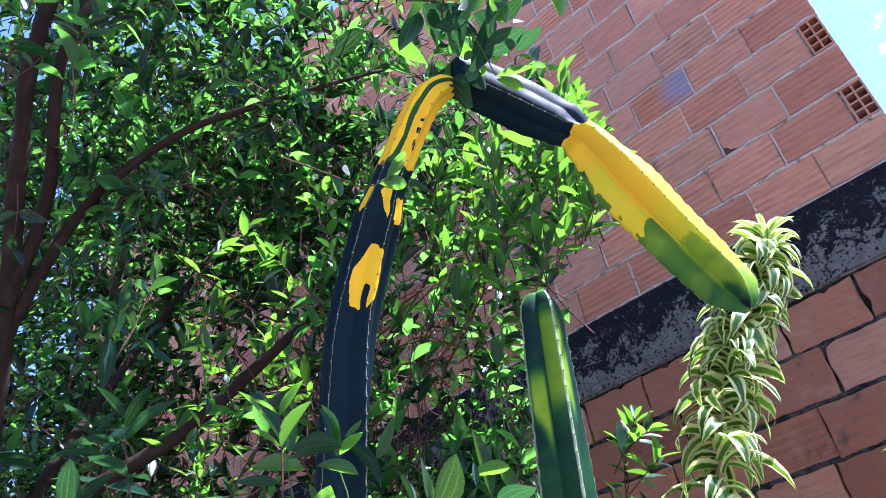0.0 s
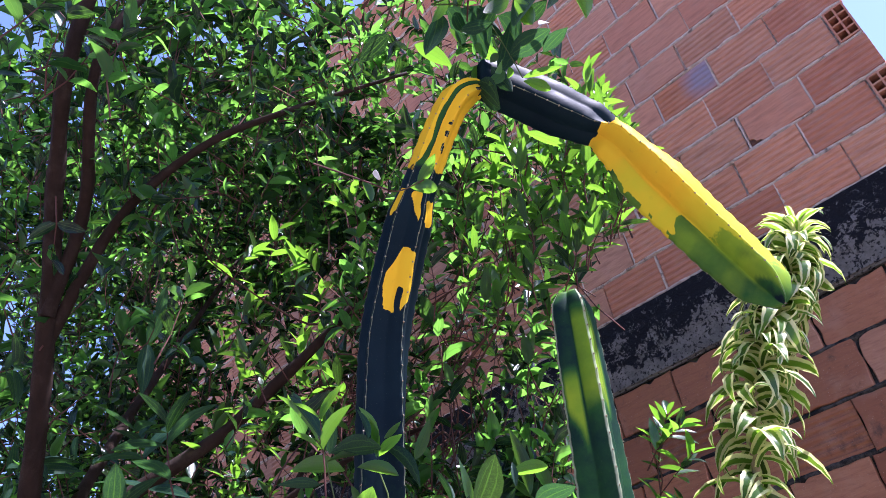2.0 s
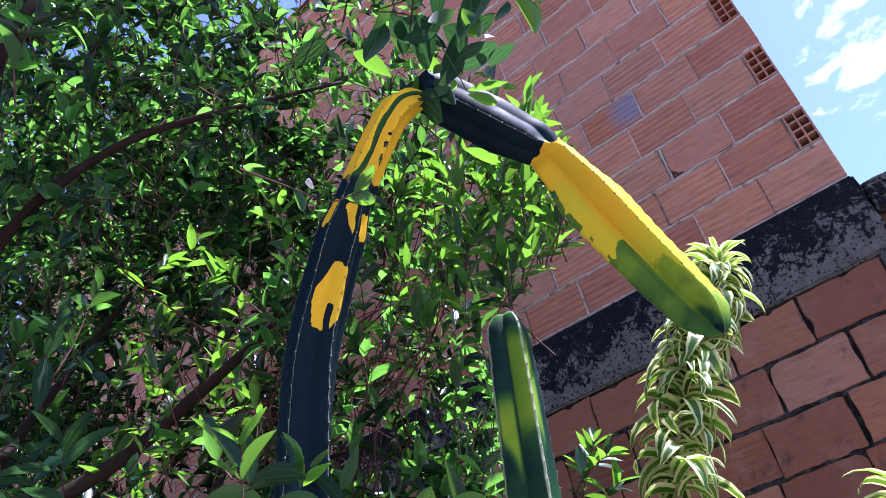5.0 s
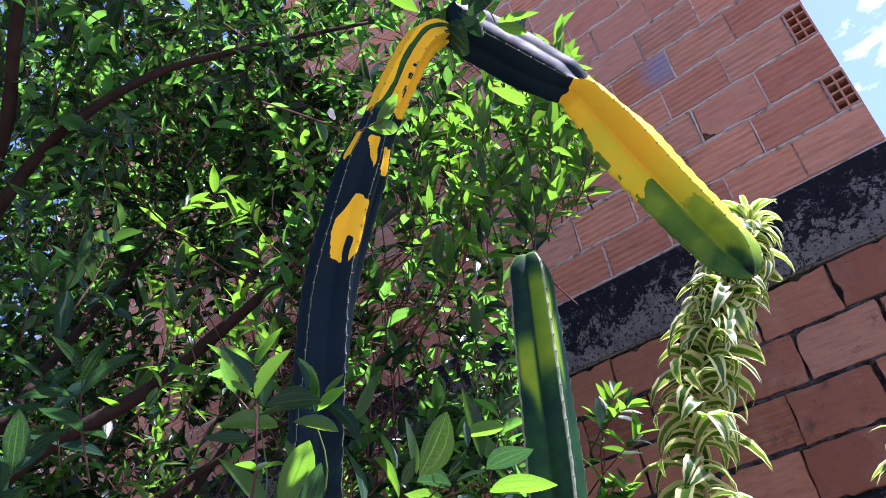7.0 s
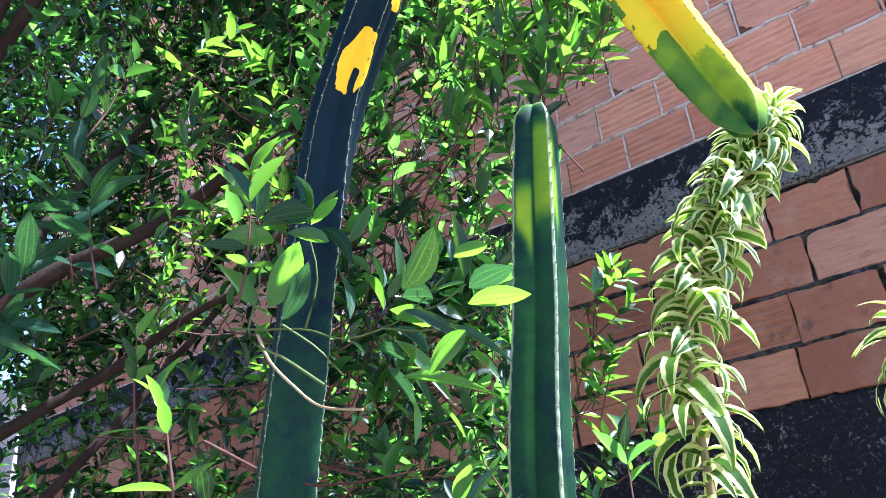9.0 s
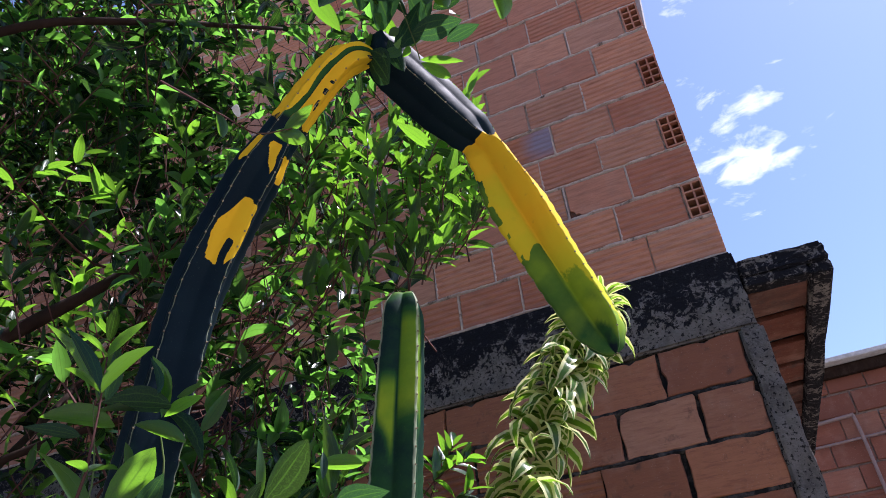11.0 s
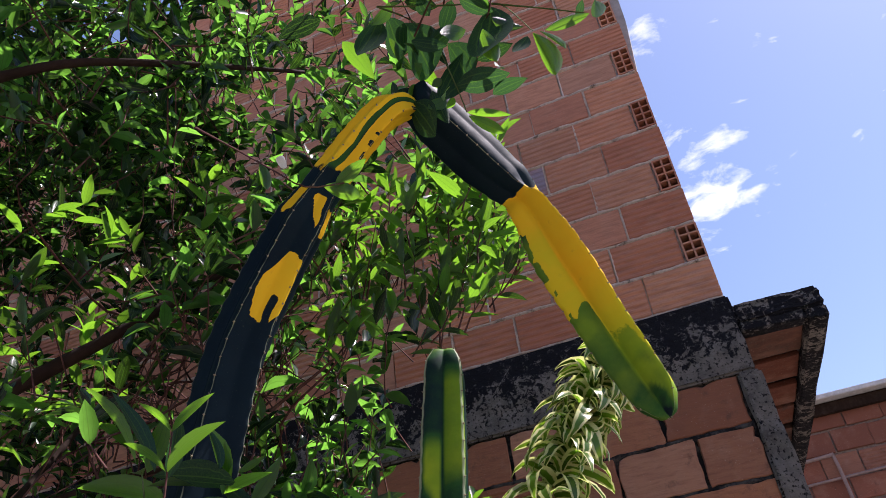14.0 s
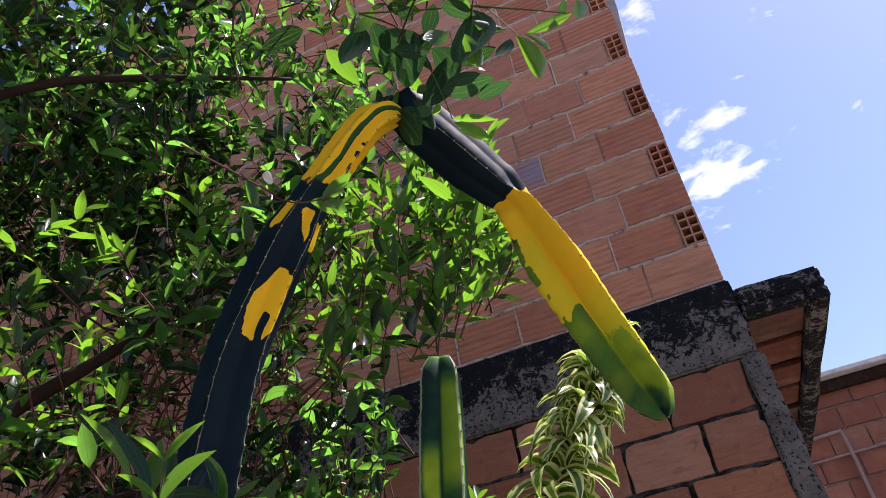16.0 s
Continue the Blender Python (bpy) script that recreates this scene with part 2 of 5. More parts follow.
def foliage(name, dark, light, glow, per="island", stripes=False, rough=0.24, spec=0.45):
    """Thin leaves: glossy skin over a diffuse body that lets light through."""
    m = Mat(name, rough, spec)
    rnd = m.random(per)
    c = m.mix(rnd, dark, light)
    two = m.math("FRACT", m.math("MULTIPLY", rnd, 5.37))
    g = m.mix(m.ramp(two, 0.05, 0.45) if per == "object" else m.ramp(two, 0.36, 0.72), tuple(v * 0.06 for v in glow), glow)
    uv = m.t.nodes.new("ShaderNodeSeparateXYZ")
    m.link(m.co.outputs["UV"], uv.inputs[0])
    side = m.math("ABSOLUTE", m.math("SUBTRACT", uv.outputs["X"], 0.5))
    if stripes:
        wob = m.math("ADD", side, m.math("MULTIPLY", m.math("SUBTRACT", m.noise(30, 3), 0.5), 0.16))
        edge = m.ramp(wob, 0.215, 0.275)
        c = m.mix(edge, c, (0.76, 0.74, 0.37))
        g = m.mix(edge, g, (0.66, 0.69, 0.24))
        fine = m.ramp(m.noise(50, 2, 0.5, (12, 12, 1), "UV"), 0.5, 0.62, 0, 0.35)
        c = m.mix(fine, c, (0.20, 0.30, 0.06))
    else:
        vein = m.ramp(side, 0.012, 0.035, 1, 0)
        vein = m.math("MAXIMUM", vein, m.ramp(m.math("ABSOLUTE", m.math("SUBTRACT", side, 0.25)), 0.01, 0.03, 0.7, 0))
        c = m.mix(m.math("MULTIPLY", vein, 0.4), c, (0.10, 0.18, 0.05))
        c = m.mix(m.ramp(m.noise(60, 4), 0.6, 0.75, 0, 0.35), c, (0.10, 0.11, 0.03))
        g = m.mix(m.math("MULTIPLY", vein, 0.55), g, (0.09, 0.22, 0.015))
        g = m.mix(m.ramp(m.noise(45, 4), 0.45, 0.7, 0, 0.35), g, (0.12, 0.30, 0.02))
        m.bump(vein, 0.35, 0.0008)
    m.color(c)
    tr = m.node("ShaderNodeBsdfTranslucent")
    m.link(g, tr.inputs["Color"])
    mx = m.node("ShaderNodeMixShader", Fac=0.50 if stripes else 0.46)
    out = m.t.nodes["Material Output"]
    m.link(m.b.outputs[0], mx.inputs[1])
    m.link(tr.outputs[0], mx.inputs[2])
    m.link(mx.outputs[0], out.inputs["Surface"])
    return m.m


LEAF = foliage("shrub_leaf", (0.006, 0.021, 0.017), (0.016, 0.046, 0.032), (0.27, 0.70, 0.070))
# shade of the upper left crown, put into a copy that passes less light
LEAF_DIM = foliage("dim_shrub_leaf", (0.006, 0.021, 0.017), (0.014, 0.042, 0.028), (0.09, 0.25, 0.025))
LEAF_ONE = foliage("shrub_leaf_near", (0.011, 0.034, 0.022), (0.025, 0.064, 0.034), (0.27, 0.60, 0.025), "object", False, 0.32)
# copy of the near leaf with shade put into its colour and glow
LEAF_SHADED = foliage("shaded_shrub_leaf", (0.014, 0.050, 0.030), (0.024, 0.072, 0.042), (0.030, 0.085, 0.025), "object", False, 0.50, 0.22)
STRIPED = foliage("striped_leaf", (0.038, 0.100, 0.016), (0.070, 0.155, 0.022), (0.23, 0.43, 0.02), "object", True)


def bark(name, a, b, c):
    m = Mat(name, 0.9, 0.15)
    k = m.mix(m.ramp(m.noise(30, 6, 0.65, (1, 1, 0.3)), 0.35, 0.7), a, b)
    k = m.mix(m.ramp(m.noise(12, 6, 0.7), 0.55, 0.7, 0, 0.6), k, c)
    m.color(k)
    m.bump(m.noise(55, 7, 0.7, (1, 1, 0.35)), 0.8, 0.004)
    return m.m


BARK = bark("brown_bark", (0.016, 0.009, 0.006), (0.031, 0.018, 0.013), (0.050, 0.038, 0.030))
TWIG = bark("red_brown_twig", (0.065, 0.028, 0.024), (0.11, 0.05, 0.04), (0.14, 0.10, 0.07))
GREEN_STEM = bark("green_stem", (0.07, 0.12, 0.035), (0.11, 0.13, 0.045), (0.16, 0.12, 0.07))
CANE = bark("ringed_cane", (0.34, 0.26, 0.15), (0.24, 0.17, 0.09), (0.17, 0.12, 0.07))


# ---- mesh helpers ----
def mesh_from(name, verts, faces, mat, uvs=None, smooth=True):
    me = bpy.data.meshes.new(name)
    me.from_pydata([tuple(v) for v in verts], [], [tuple(f) for f in faces])
    if uvs is not None:
        lay = me.uv_layers.new(name="UVMap")
        idx = np.empty(len(me.loops), dtype=np.int32)
        me.loops.foreach_get("vertex_index", idx)
        lay.data.foreach_set("uv", np.asarray(uvs, dtype=np.float32)[idx].ravel())
    me.materials.append(mat)
    if smooth:
        me.polygons.foreach_set("use_smooth", [True] * len(me.polygons))
    me.update()
    return me


def piece(name, me, parent=None, label="", at=None):
    ob = new(name, me)
    ob.parent = parent
    if at is not None:
        ob.matrix_basis = at
    if label:
        tagged(ob, label)
    return ob


def part(name, bm, material, parent, label=""):
    me = bpy.data.meshes.new(name)
    bm.to_mesh(me)
    bm.free()
    me.materials.append(material)
    return piece(name, me, parent, label)


def thing(name, at, label, category, group="", kind=""):
    ob = new(name)
    ob.empty_display_size = 0.05
    ob.location = at
    return tagged(ob, label, category, group, kind)


def box(lo, hi, bevel=0.0, rough_edges=0.0, cuts=0):
    bm = bmesh.new()
    bmesh.ops.create_cube(bm, size=1)
    lo, hi = Vector(lo), Vector(hi)
    for v in bm.verts:
        v.co = Vector([lo[i] + (v.co[i] + 0.5) * (hi[i] - lo[i]) for i in range(3)])
    if bevel:
        bmesh.ops.bevel(bm, geom=bm.edges[:], offset=bevel, segments=2, affect="EDGES")
    if cuts:
        bmesh.ops.subdivide_edges(bm, edges=[e for e in bm.edges if e.calc_length() > 0.08], cuts=cuts, use_grid_fill=True)
        for v in bm.verts:
            n = noise.noise_vector(v.co * 9.0) * rough_edges + noise.noise_vector(v.co * 31.0) * rough_edges * 0.5
            v.co += n
    return bm


def spline(points, step):
    """Even points along a smooth (Catmull-Rom) line through the given ones."""
    p = [Vector(q) for q in points]
    p = [p[0] * 2 - p[1]] + p + [p[-1] * 2 - p[-2]]
    raw = []
    for i in range(1, len(p) - 2):
        for k in range(24):
            t = k / 24
            a, b, c, d = p[i - 1], p[i], p[i + 1], p[i + 2]
            raw.append(0.5 * (2 * b + (c - a) * t + (2 * a - 5 * b + 4 * c - d) * t * t + (3 * b - a - 3 * c + d) * t ** 3))
    raw.append(p[-2])
    acc = [0.0]
    for a, b in zip(raw, raw[1:]):
        acc.append(acc[-1] + (b - a).length)
    n = max(2, int(acc[-1] / step))
    out, j = [], 0
    for i in range(n + 1):
        s = acc[-1] * i / n
        while j < len(acc) - 2 and acc[j + 1] < s:
            j += 1
        f = (s - acc[j]) / max(1e-9, acc[j + 1] - acc[j])
        out.append(raw[j].lerp(raw[j + 1], min(1, f)))
    return out, acc[-1]


def frames_along(pts, side, anchor=0.0):
    """Tangents and a side vector carried along a line without twist; side holds at the fraction anchor."""
    out, s = [], Vector(side)
    for i in range(int(anchor * (len(pts) - 1)), -1, -1):
        t = (pts[min(i + 1, len(pts) - 1)] - pts[max(i - 1, 0)]).normalized()
        s = (s - t * s.dot(t)).normalized()
    for i, p in enumerate(pts):
        t = (pts[min(i + 1, len(pts) - 1)] - pts[max(i - 1, 0)]).normalized()
        s = (s - t * s.dot(t)).normalized()
        out.append((p, t, s, t.cross(s)))
    return out


def tube(points, radii, sides=7, step=0.04, wobble=0.0):
    """A tapered, slightly uneven limb; radii are given at its two ends."""
    pts, length = spline(points, step)
    verts, faces = [], []
    fr = frames_along(pts, (0.31, 0.5, 0.8))
    for i, (p, t, s, b) in enumerate(fr):
        f = i / (len(fr) - 1)
        r = radii[0] + (radii[1] - radii[0]) * f
        for k in range(sides):
            a = 2 * math.pi * k / sides
            d = s * math.cos(a) + b * math.sin(a)
            rr = r * (1 + wobble * noise.noise(p * 14 + d * 2))
            verts.append(p + d * rr)
    for i in range(len(fr) - 1):
        for k in range(sides):
            k2 = (k + 1) % sides
            faces.append((i * sides + k, i * sides + k2, (i + 1) * sides + k2, (i + 1) * sides + k))
    faces.append(tuple(range((len(fr) - 1) * sides, len(fr) * sides)))
    return verts, faces


# ---- the ground ----
bm = bmesh.new()
bmesh.ops.create_grid(bm, x_segments=24, y_segments=24, size=900)
ground = part("ground", bm, SOIL, None)
tagged(ground, "dry bare earth of a small yard", "ground", kind="structure")

# plain walls added round the yard to cut sky light and bounce sun
yard = part("wall_added_back", box((-7.2, -5.9, 0.0), (5.0, -5.7, 3.6), 0.01), YARD, None)
tagged(yard, "plain rendered wall added at the back of the yard, out of view", "wall", kind="structure")
yard_side = part("wall_added_side", box((-7.4, -5.7, 0.0), (-7.2, 0.2, 3.6), 0.01), YARD, None)
tagged(yard_side, "plain rendered wall added along the side of the yard", "wall", kind="structure")

# ---- the brick house ----
TOP, COURSE, PITCH = 3.2, 0.2, 0.3
LEFT, RIDGE_TOP = -7.0, 7.0


def brick_mesh(name, length, height, mat, ridged=True, depth=0.03, grooves=5):
    """One hollow clay block laid flat: a ribbed or smooth face with worn edges."""
    prof = [(0.006, 0.0), (0.0, 0.005)]
    if ridged:
        w = (height - 0.03) / grooves
        for g in range(grooves):
            z = 0.015 + w * g
            prof += [(0.0, z), (0.0050, z + w * 0.20), (0.0050, z + w * 0.46), (0.0, z + w * 0.68)]
    prof += [(0.0, height - 0.005), (0.006, height)]
    n, verts, faces = len(prof), [], []
    for x in (0.0, -length):
        for y, z in prof:
            verts.append((x - (0.003 if x == 0 else -0.003) * (y in (prof[0][0], prof[-1][0]) and z in (prof[0][1], prof[-1][1])), y, z))
    for i in range(n - 1):
        faces.append((i, i + 1, n + i + 1, n + i))
    base = len(verts)
    for x in (0.0, -length):
        verts += [(x, depth, 0.0), (x, depth, height)]
    faces.append((0, n, base + 2, base))
    faces.append((n - 1, base + 1, base + 3, 2 * n - 1))
    faces.append((base, base + 1) + tuple(range(n - 1, -1, -1)))
    faces.append((base + 3, base + 2) + tuple(range(n, 2 * n)))
    return mesh_from(name, verts, faces, mat, smooth=False)


def block_end_mesh(name, width, height, mat):
    """The open end of a hollow block: two by four dark cells between thin webs."""
    cols, rows, web, deep = 2, 4, 0.008, 0.28
    cw, ch = (width - web * (cols + 1)) / cols, (height - web * (rows + 1)) / rows
    xs, zs = [0.0], [0.0]
    for c in range(cols):
        xs += [xs[-1] + web, xs[-1] + web + cw]
    xs.append(width)
    for r in range(rows):
        zs += [zs[-1] + web, zs[-1] + web + ch]
    zs.append(height)
    verts = [(-x, 0.0, z) for z in zs for x in xs]
    nx, faces = len(xs), []
    for j in range(len(zs) - 1):
        for i in range(nx - 1):
            q = (j * nx + i, (j + 1) * nx + i, (j + 1) * nx + i + 1, j * nx + i + 1)
            if i % 2 == 1 and j % 2 == 1:
                b = len(verts)
                verts += [(verts[k][0], deep, verts[k][2]) for k in q]
                for k in range(4):
                    faces.append((q[k], q[(k + 1) % 4], b + (k + 1) % 4, b + k))
                faces.append((b, b + 1, b + 2, b + 3))
            else:
                faces.append(q)
    b = len(verts)
    verts += [(0, deep, 0), (-width, deep, 0), (-width, deep, height), (0, deep, height)]
    c = (0, nx - 1, len(zs) * nx - 1, (len(zs) - 1) * nx)
    for k in range(4):
        faces.append((c[k], c[(k + 1) % 4], b + (k + 1) % 4, b + k))
    return mesh_from(name, verts, faces, mat, smooth=False)


bm = box((LEFT, 0.0145, TOP - 0.002), (-0.0915, 0.16, RIDGE_TOP))
wall_upper = part("wall_upper", bm, MORTAR, None)
part("corner_core", box((-0.091, 0.282, TOP - 0.002), (-0.004, 0.32, RIDGE_TOP)), MORTAR, wall_upper)
for c in range(19):
    part("mortar_bed", box((-0.091, 0.006, TOP + 0.2 * c - 0.004), (-0.006, 0.280, TOP + 0.2 * c + 0.006)), MORTAR, wall_upper)
tagged(wall_upper, "unplastered upper storey wall of ribbed terracotta blocks", "wall", kind="structure")
bm = box((LEFT, 0.016, 2.06), (-0.055, 0.16, 2.865))
wall_lower = part("wall_lower", bm, MORTAR_DARK, None)
tagged(wall_lower, "weathered lower wall of terracotta blocks with blackened joints", "wall", kind="structure")
bm = box((LEFT, -0.004, 0.0), (0.03, 0.18, 2.058), 0.006, 0.004, 3)
base_wall = part("wall_base", bm, CONCRETE_BLACK, None)
tagged(base_wall, "dark mouldy rendered base of the house wall", "wall", kind="structure")
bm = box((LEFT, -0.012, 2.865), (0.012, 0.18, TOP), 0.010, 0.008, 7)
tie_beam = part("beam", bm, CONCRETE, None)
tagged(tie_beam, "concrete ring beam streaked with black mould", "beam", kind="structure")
bm = box((-0.062, -0.016, 2.0), (0.03, 0.17, 2.864), 0.010, 0.009, 20)
corner_column = part("corner_column", bm, CONCRETE_COLUMN, None)
tagged(corner_column, "rough concrete corner post spotted with lichen", "column", kind="structure")
bm = box((-0.003, 0.03, 4.62), (0.058, 0.17, RIDGE_TOP), 0.004, 0.003, 5)
for v in bm.verts:
    if v.co.x > 0.02 and v.co.z < 5.15:
        v.co.x *= 0.06 + 0.94 * (v.co.z - 4.62) / 0.53
part("corner_render", bm, PLASTER, wall_upper, "grey plastered strip up the corner")

# the eaves slab that sticks out past the corner
slab = thing("eaves_slab", (0.0, 0.0, 3.03), "blackened concrete eaves slab with terracotta infill below", "slab", kind="structure")


def quad_prism(pts, z0, z1, bevel=0.0, cuts=0, amp=0.0):
    bm = bmesh.new()
    lo = [bm.verts.new((x, y, z0)) for x, y in pts]
    hi = [bm.verts.new((x, y, z1)) for x, y in pts]
    bm.faces.new(lo[::-1])
    bm.faces.new(hi)
    n = len(pts)
    for i in range(n):
        bm.faces.new((lo[i], lo[(i + 1) % n], hi[(i + 1) % n], hi[i]))
    if bevel:
        bmesh.ops.bevel(bm, geom=bm.edges[:], offset=bevel, segments=2, affect="EDGES")
    if cuts:
        bmesh.ops.subdivide_edges(bm, edges=[e for e in bm.edges if e.calc_length() > 0.06], cuts=cuts, use_grid_fill=True)
        for v in bm.verts:
            v.co += noise.noise_vector(v.co * 13.0) * amp * 0.35 + noise.noise_vector(v.co * 47.0) * amp * 0.45
    return bm


part("deck", quad_prism([(0.014, 0.02), (0.345, 0.045), (0.20, 2.6), (-0.12, 2.6)], 0.05, 0.135, 0.008, 6, 0.020), CONCRETE_SLAB, slab)
part("edge_rib", quad_prism([(0.265, 0.05), (0.347, 0.048), (0.202, 2.6), (0.125, 2.6)], -0.01, 0.052, 0.008, 6, 0.020), CONCRETE_SLAB, slab)
part("front_rib", quad_prism([(0.014, 0.018), (0.264, 0.046), (0.264, 0.115), (0.014, 0.09)], 0.005, 0.052, 0.006, 5, 0.010), CONCRETE_SLAB, slab)
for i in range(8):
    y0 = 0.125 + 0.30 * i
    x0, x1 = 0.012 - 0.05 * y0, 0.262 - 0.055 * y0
    part("infill_tile", quad_prism([(x0, y0), (x1, y0), (x1 - 0.012, y0 + 0.24), (x0 - 0.012, y0 + 0.24)], 0.022 + 0.006 * (i % 2), 0.049, 0.004), CLAY_BLACKISH, slab)

# ---- the neighbouring house behind ----
neighbour = thing("neighbour_house", (1.6, 4.0, 0.0), "terracotta block house behind, with a thin sheet roof", "house")
bm = box((-3.2, 0.02, 0.0), (6.0, 0.3, 4.05))
part("wall", bm, MORTAR_DIM, neighbour)
bm = box((-3.4, -0.16, 4.06), (6.2, 0.5, 4.10), 0.006)
part("roof", bm, SHEET, neighbour, "thin pale roof sheet")
bm = box((-3.3, -0.06, 3.96), (6.1, -0.005, 4.055), 0.006)
part("fascia_board", bm, BARK, neighbour, "dark timber fascia under the roof sheet")
v, f = tube([(-1.3, -0.05, 3.60), (-0.97, -0.05, 3.62), (-0.94, -0.05, 3.60), (-0.93, -0.05, 3.3), (-0.93, -0.05, 2.4)], (0.015, 0.015), 8, 0.03)
piece("drain_pipe", mesh_from("drain_pipe", v, f, PIPE), neighbour)
v, f = tube([(-1.3, -0.04, 3.42), (0.5, -0.04, 3.47), (2.5, -0.04, 3.5)], (0.011, 0.011), 8, 0.2)
piece("water_pipe", mesh_from("water_pipe", v, f, PIPE), neighbour)


# ---- the cacti ----
def cactus_stem(name, points, radius, ribs, paint, parent, side, label="", step=0.005, round_tip=True, anchor=0.0, pale=0.97, ripple=0.08, keen=0.95, hub=lambda f: 0.60, turn=None):
    """A ribbed stem along a line. radius(f), hub(f), the depth of its grooves, turn(f), the angles of its ribs, and paint(f, place, outward, rib) take the fraction of its length."""
    pts, length = spline(points, step)
    per = 18
    sides = ribs * per
    fr = frames_along(pts, side, anchor)
    verts, faces, veg, lime, rib = [], [], [], [], []
    for i, (p, t, s, b) in enumerate(fr):
        f = i / (len(fr) - 1)
        r = radius(f)
        if round_tip:
            gap = (1 - f) * length / 0.055
            if gap < 1:
                r *= math.sqrt(max(0.0, 1 - (1 - gap) ** 2)) * 0.92 + 0.08
        wave = ripple * math.sin(f * length * 2 * math.pi / 0.026)
        stand = turn(f) if turn else [2 * math.pi * k / ribs for k in range(ribs)]
        stand = stand + [stand[0] + 2 * math.pi]
        for k in range(sides):
            a = stand[k // per] + (stand[k // per + 1] - stand[k // per]) * (k % per) / per
            c = abs(((k / per) % 1.0) - 0.5) * 2
            edge = c ** keen
            deep = hub(f)
            rr = r * (deep + (1 - deep) * edge * (1 + wave * c ** 4))
            d = s * math.cos(a) + b * math.sin(a)
            q = p + d * rr * (1 + 0.02 * noise.noise(p * 11 + d))
            verts.append(q)
            a1, a2 = paint(f, q, d, k / per)
            veg.append(a1)
            lime.append(a2)
            rib.append(c * pale)
    n = len(fr)
    for i in range(n - 1):
        for k in range(sides):
            k2 = (k + 1) % sides
            faces.append((i * sides + k, i * sides + k2, (i + 1) * sides + k2, (i + 1) * sides + k))
    faces.append(tuple(range((n - 1) * sides, n * sides)))
    faces.append(tuple(range(sides - 1, -1, -1)))
    me = mesh_from(name, verts, faces, FLESH)
    for key, vals in (("variegation", veg), ("lime", lime), ("rib", rib)):
        me.attributes.new(key, "FLOAT", "POINT").data.foreach_set("value", vals)
    body = piece(name, me, parent, label)
    # woolly cushions with short spines along the rib edges
    av, af = [], []
    hop = max(1, round(0.025 / step))
    for i in range(2, n, hop):
        p, t, s, b = fr[i]
        for k in range(ribs):
            c = Vector(verts[i * sides + k * per])
            d = (c - p).normalized()
            e = t.cross(d)
            z, base = 0.0019, len(av)
            av += [c + d * z * 0.8, c + t * z, c + e * z, c - t * z, c - e * z]
            af += [(base, base + 1, base + 2), (base, base + 2, base + 3), (base, base + 3, base + 4), (base, base + 4, base + 1)]
            for h in range(3):
                g = (d + t * random.uniform(-0.9, 0.9) + e * random.uniform(-0.9, 0.9)).normalized() * random.uniform(0.002, 0.0042)
                base = len(av)
                av += [c + e * 0.0006, c - e * 0.0006, c + t * 0.0008, c + g]
                af += [(base, base + 1, base + 3), (base + 1, base + 2, base + 3), (base + 2, base, base + 3)]
    wool = piece("spine_wool", mesh_from("spine_wool", av, af, AREOLE, smooth=False), body, "pale woolly spine cushions")
    tagged(wool, kind="stuff")
    return body


def bump_fn(x, lo, hi, soft):
    return max(0.0, min(1.0, (x - lo) / soft, (hi - x) / soft))


def turn_of(d, t=(0.0, 0.0, 1.0)):
    """Degrees from the yard side of the stem, clockwise seen from above."""
    return (math.degrees(math.atan2(d.y, d.x)) - math.degrees(math.atan2(-0.72, 0.69)) + 180) % 360 - 180


def smooth_step(x, lo, hi):
    x = max(0.0, min(1.0, (x - lo) / (hi - lo)))
    return x * x * (3 - 2 * x)


def arch_ribs(f):
    """The angles of the four ribs of the arching stem, which stand unevenly and turn a little on the way up."""
    k = smooth_step(f, 0.64, 0.88)
    return [radians(lo + (hi - lo) * k - 46.2) for lo, hi in ((68, 36), (158, 120), (240, 262), (326, 334))]


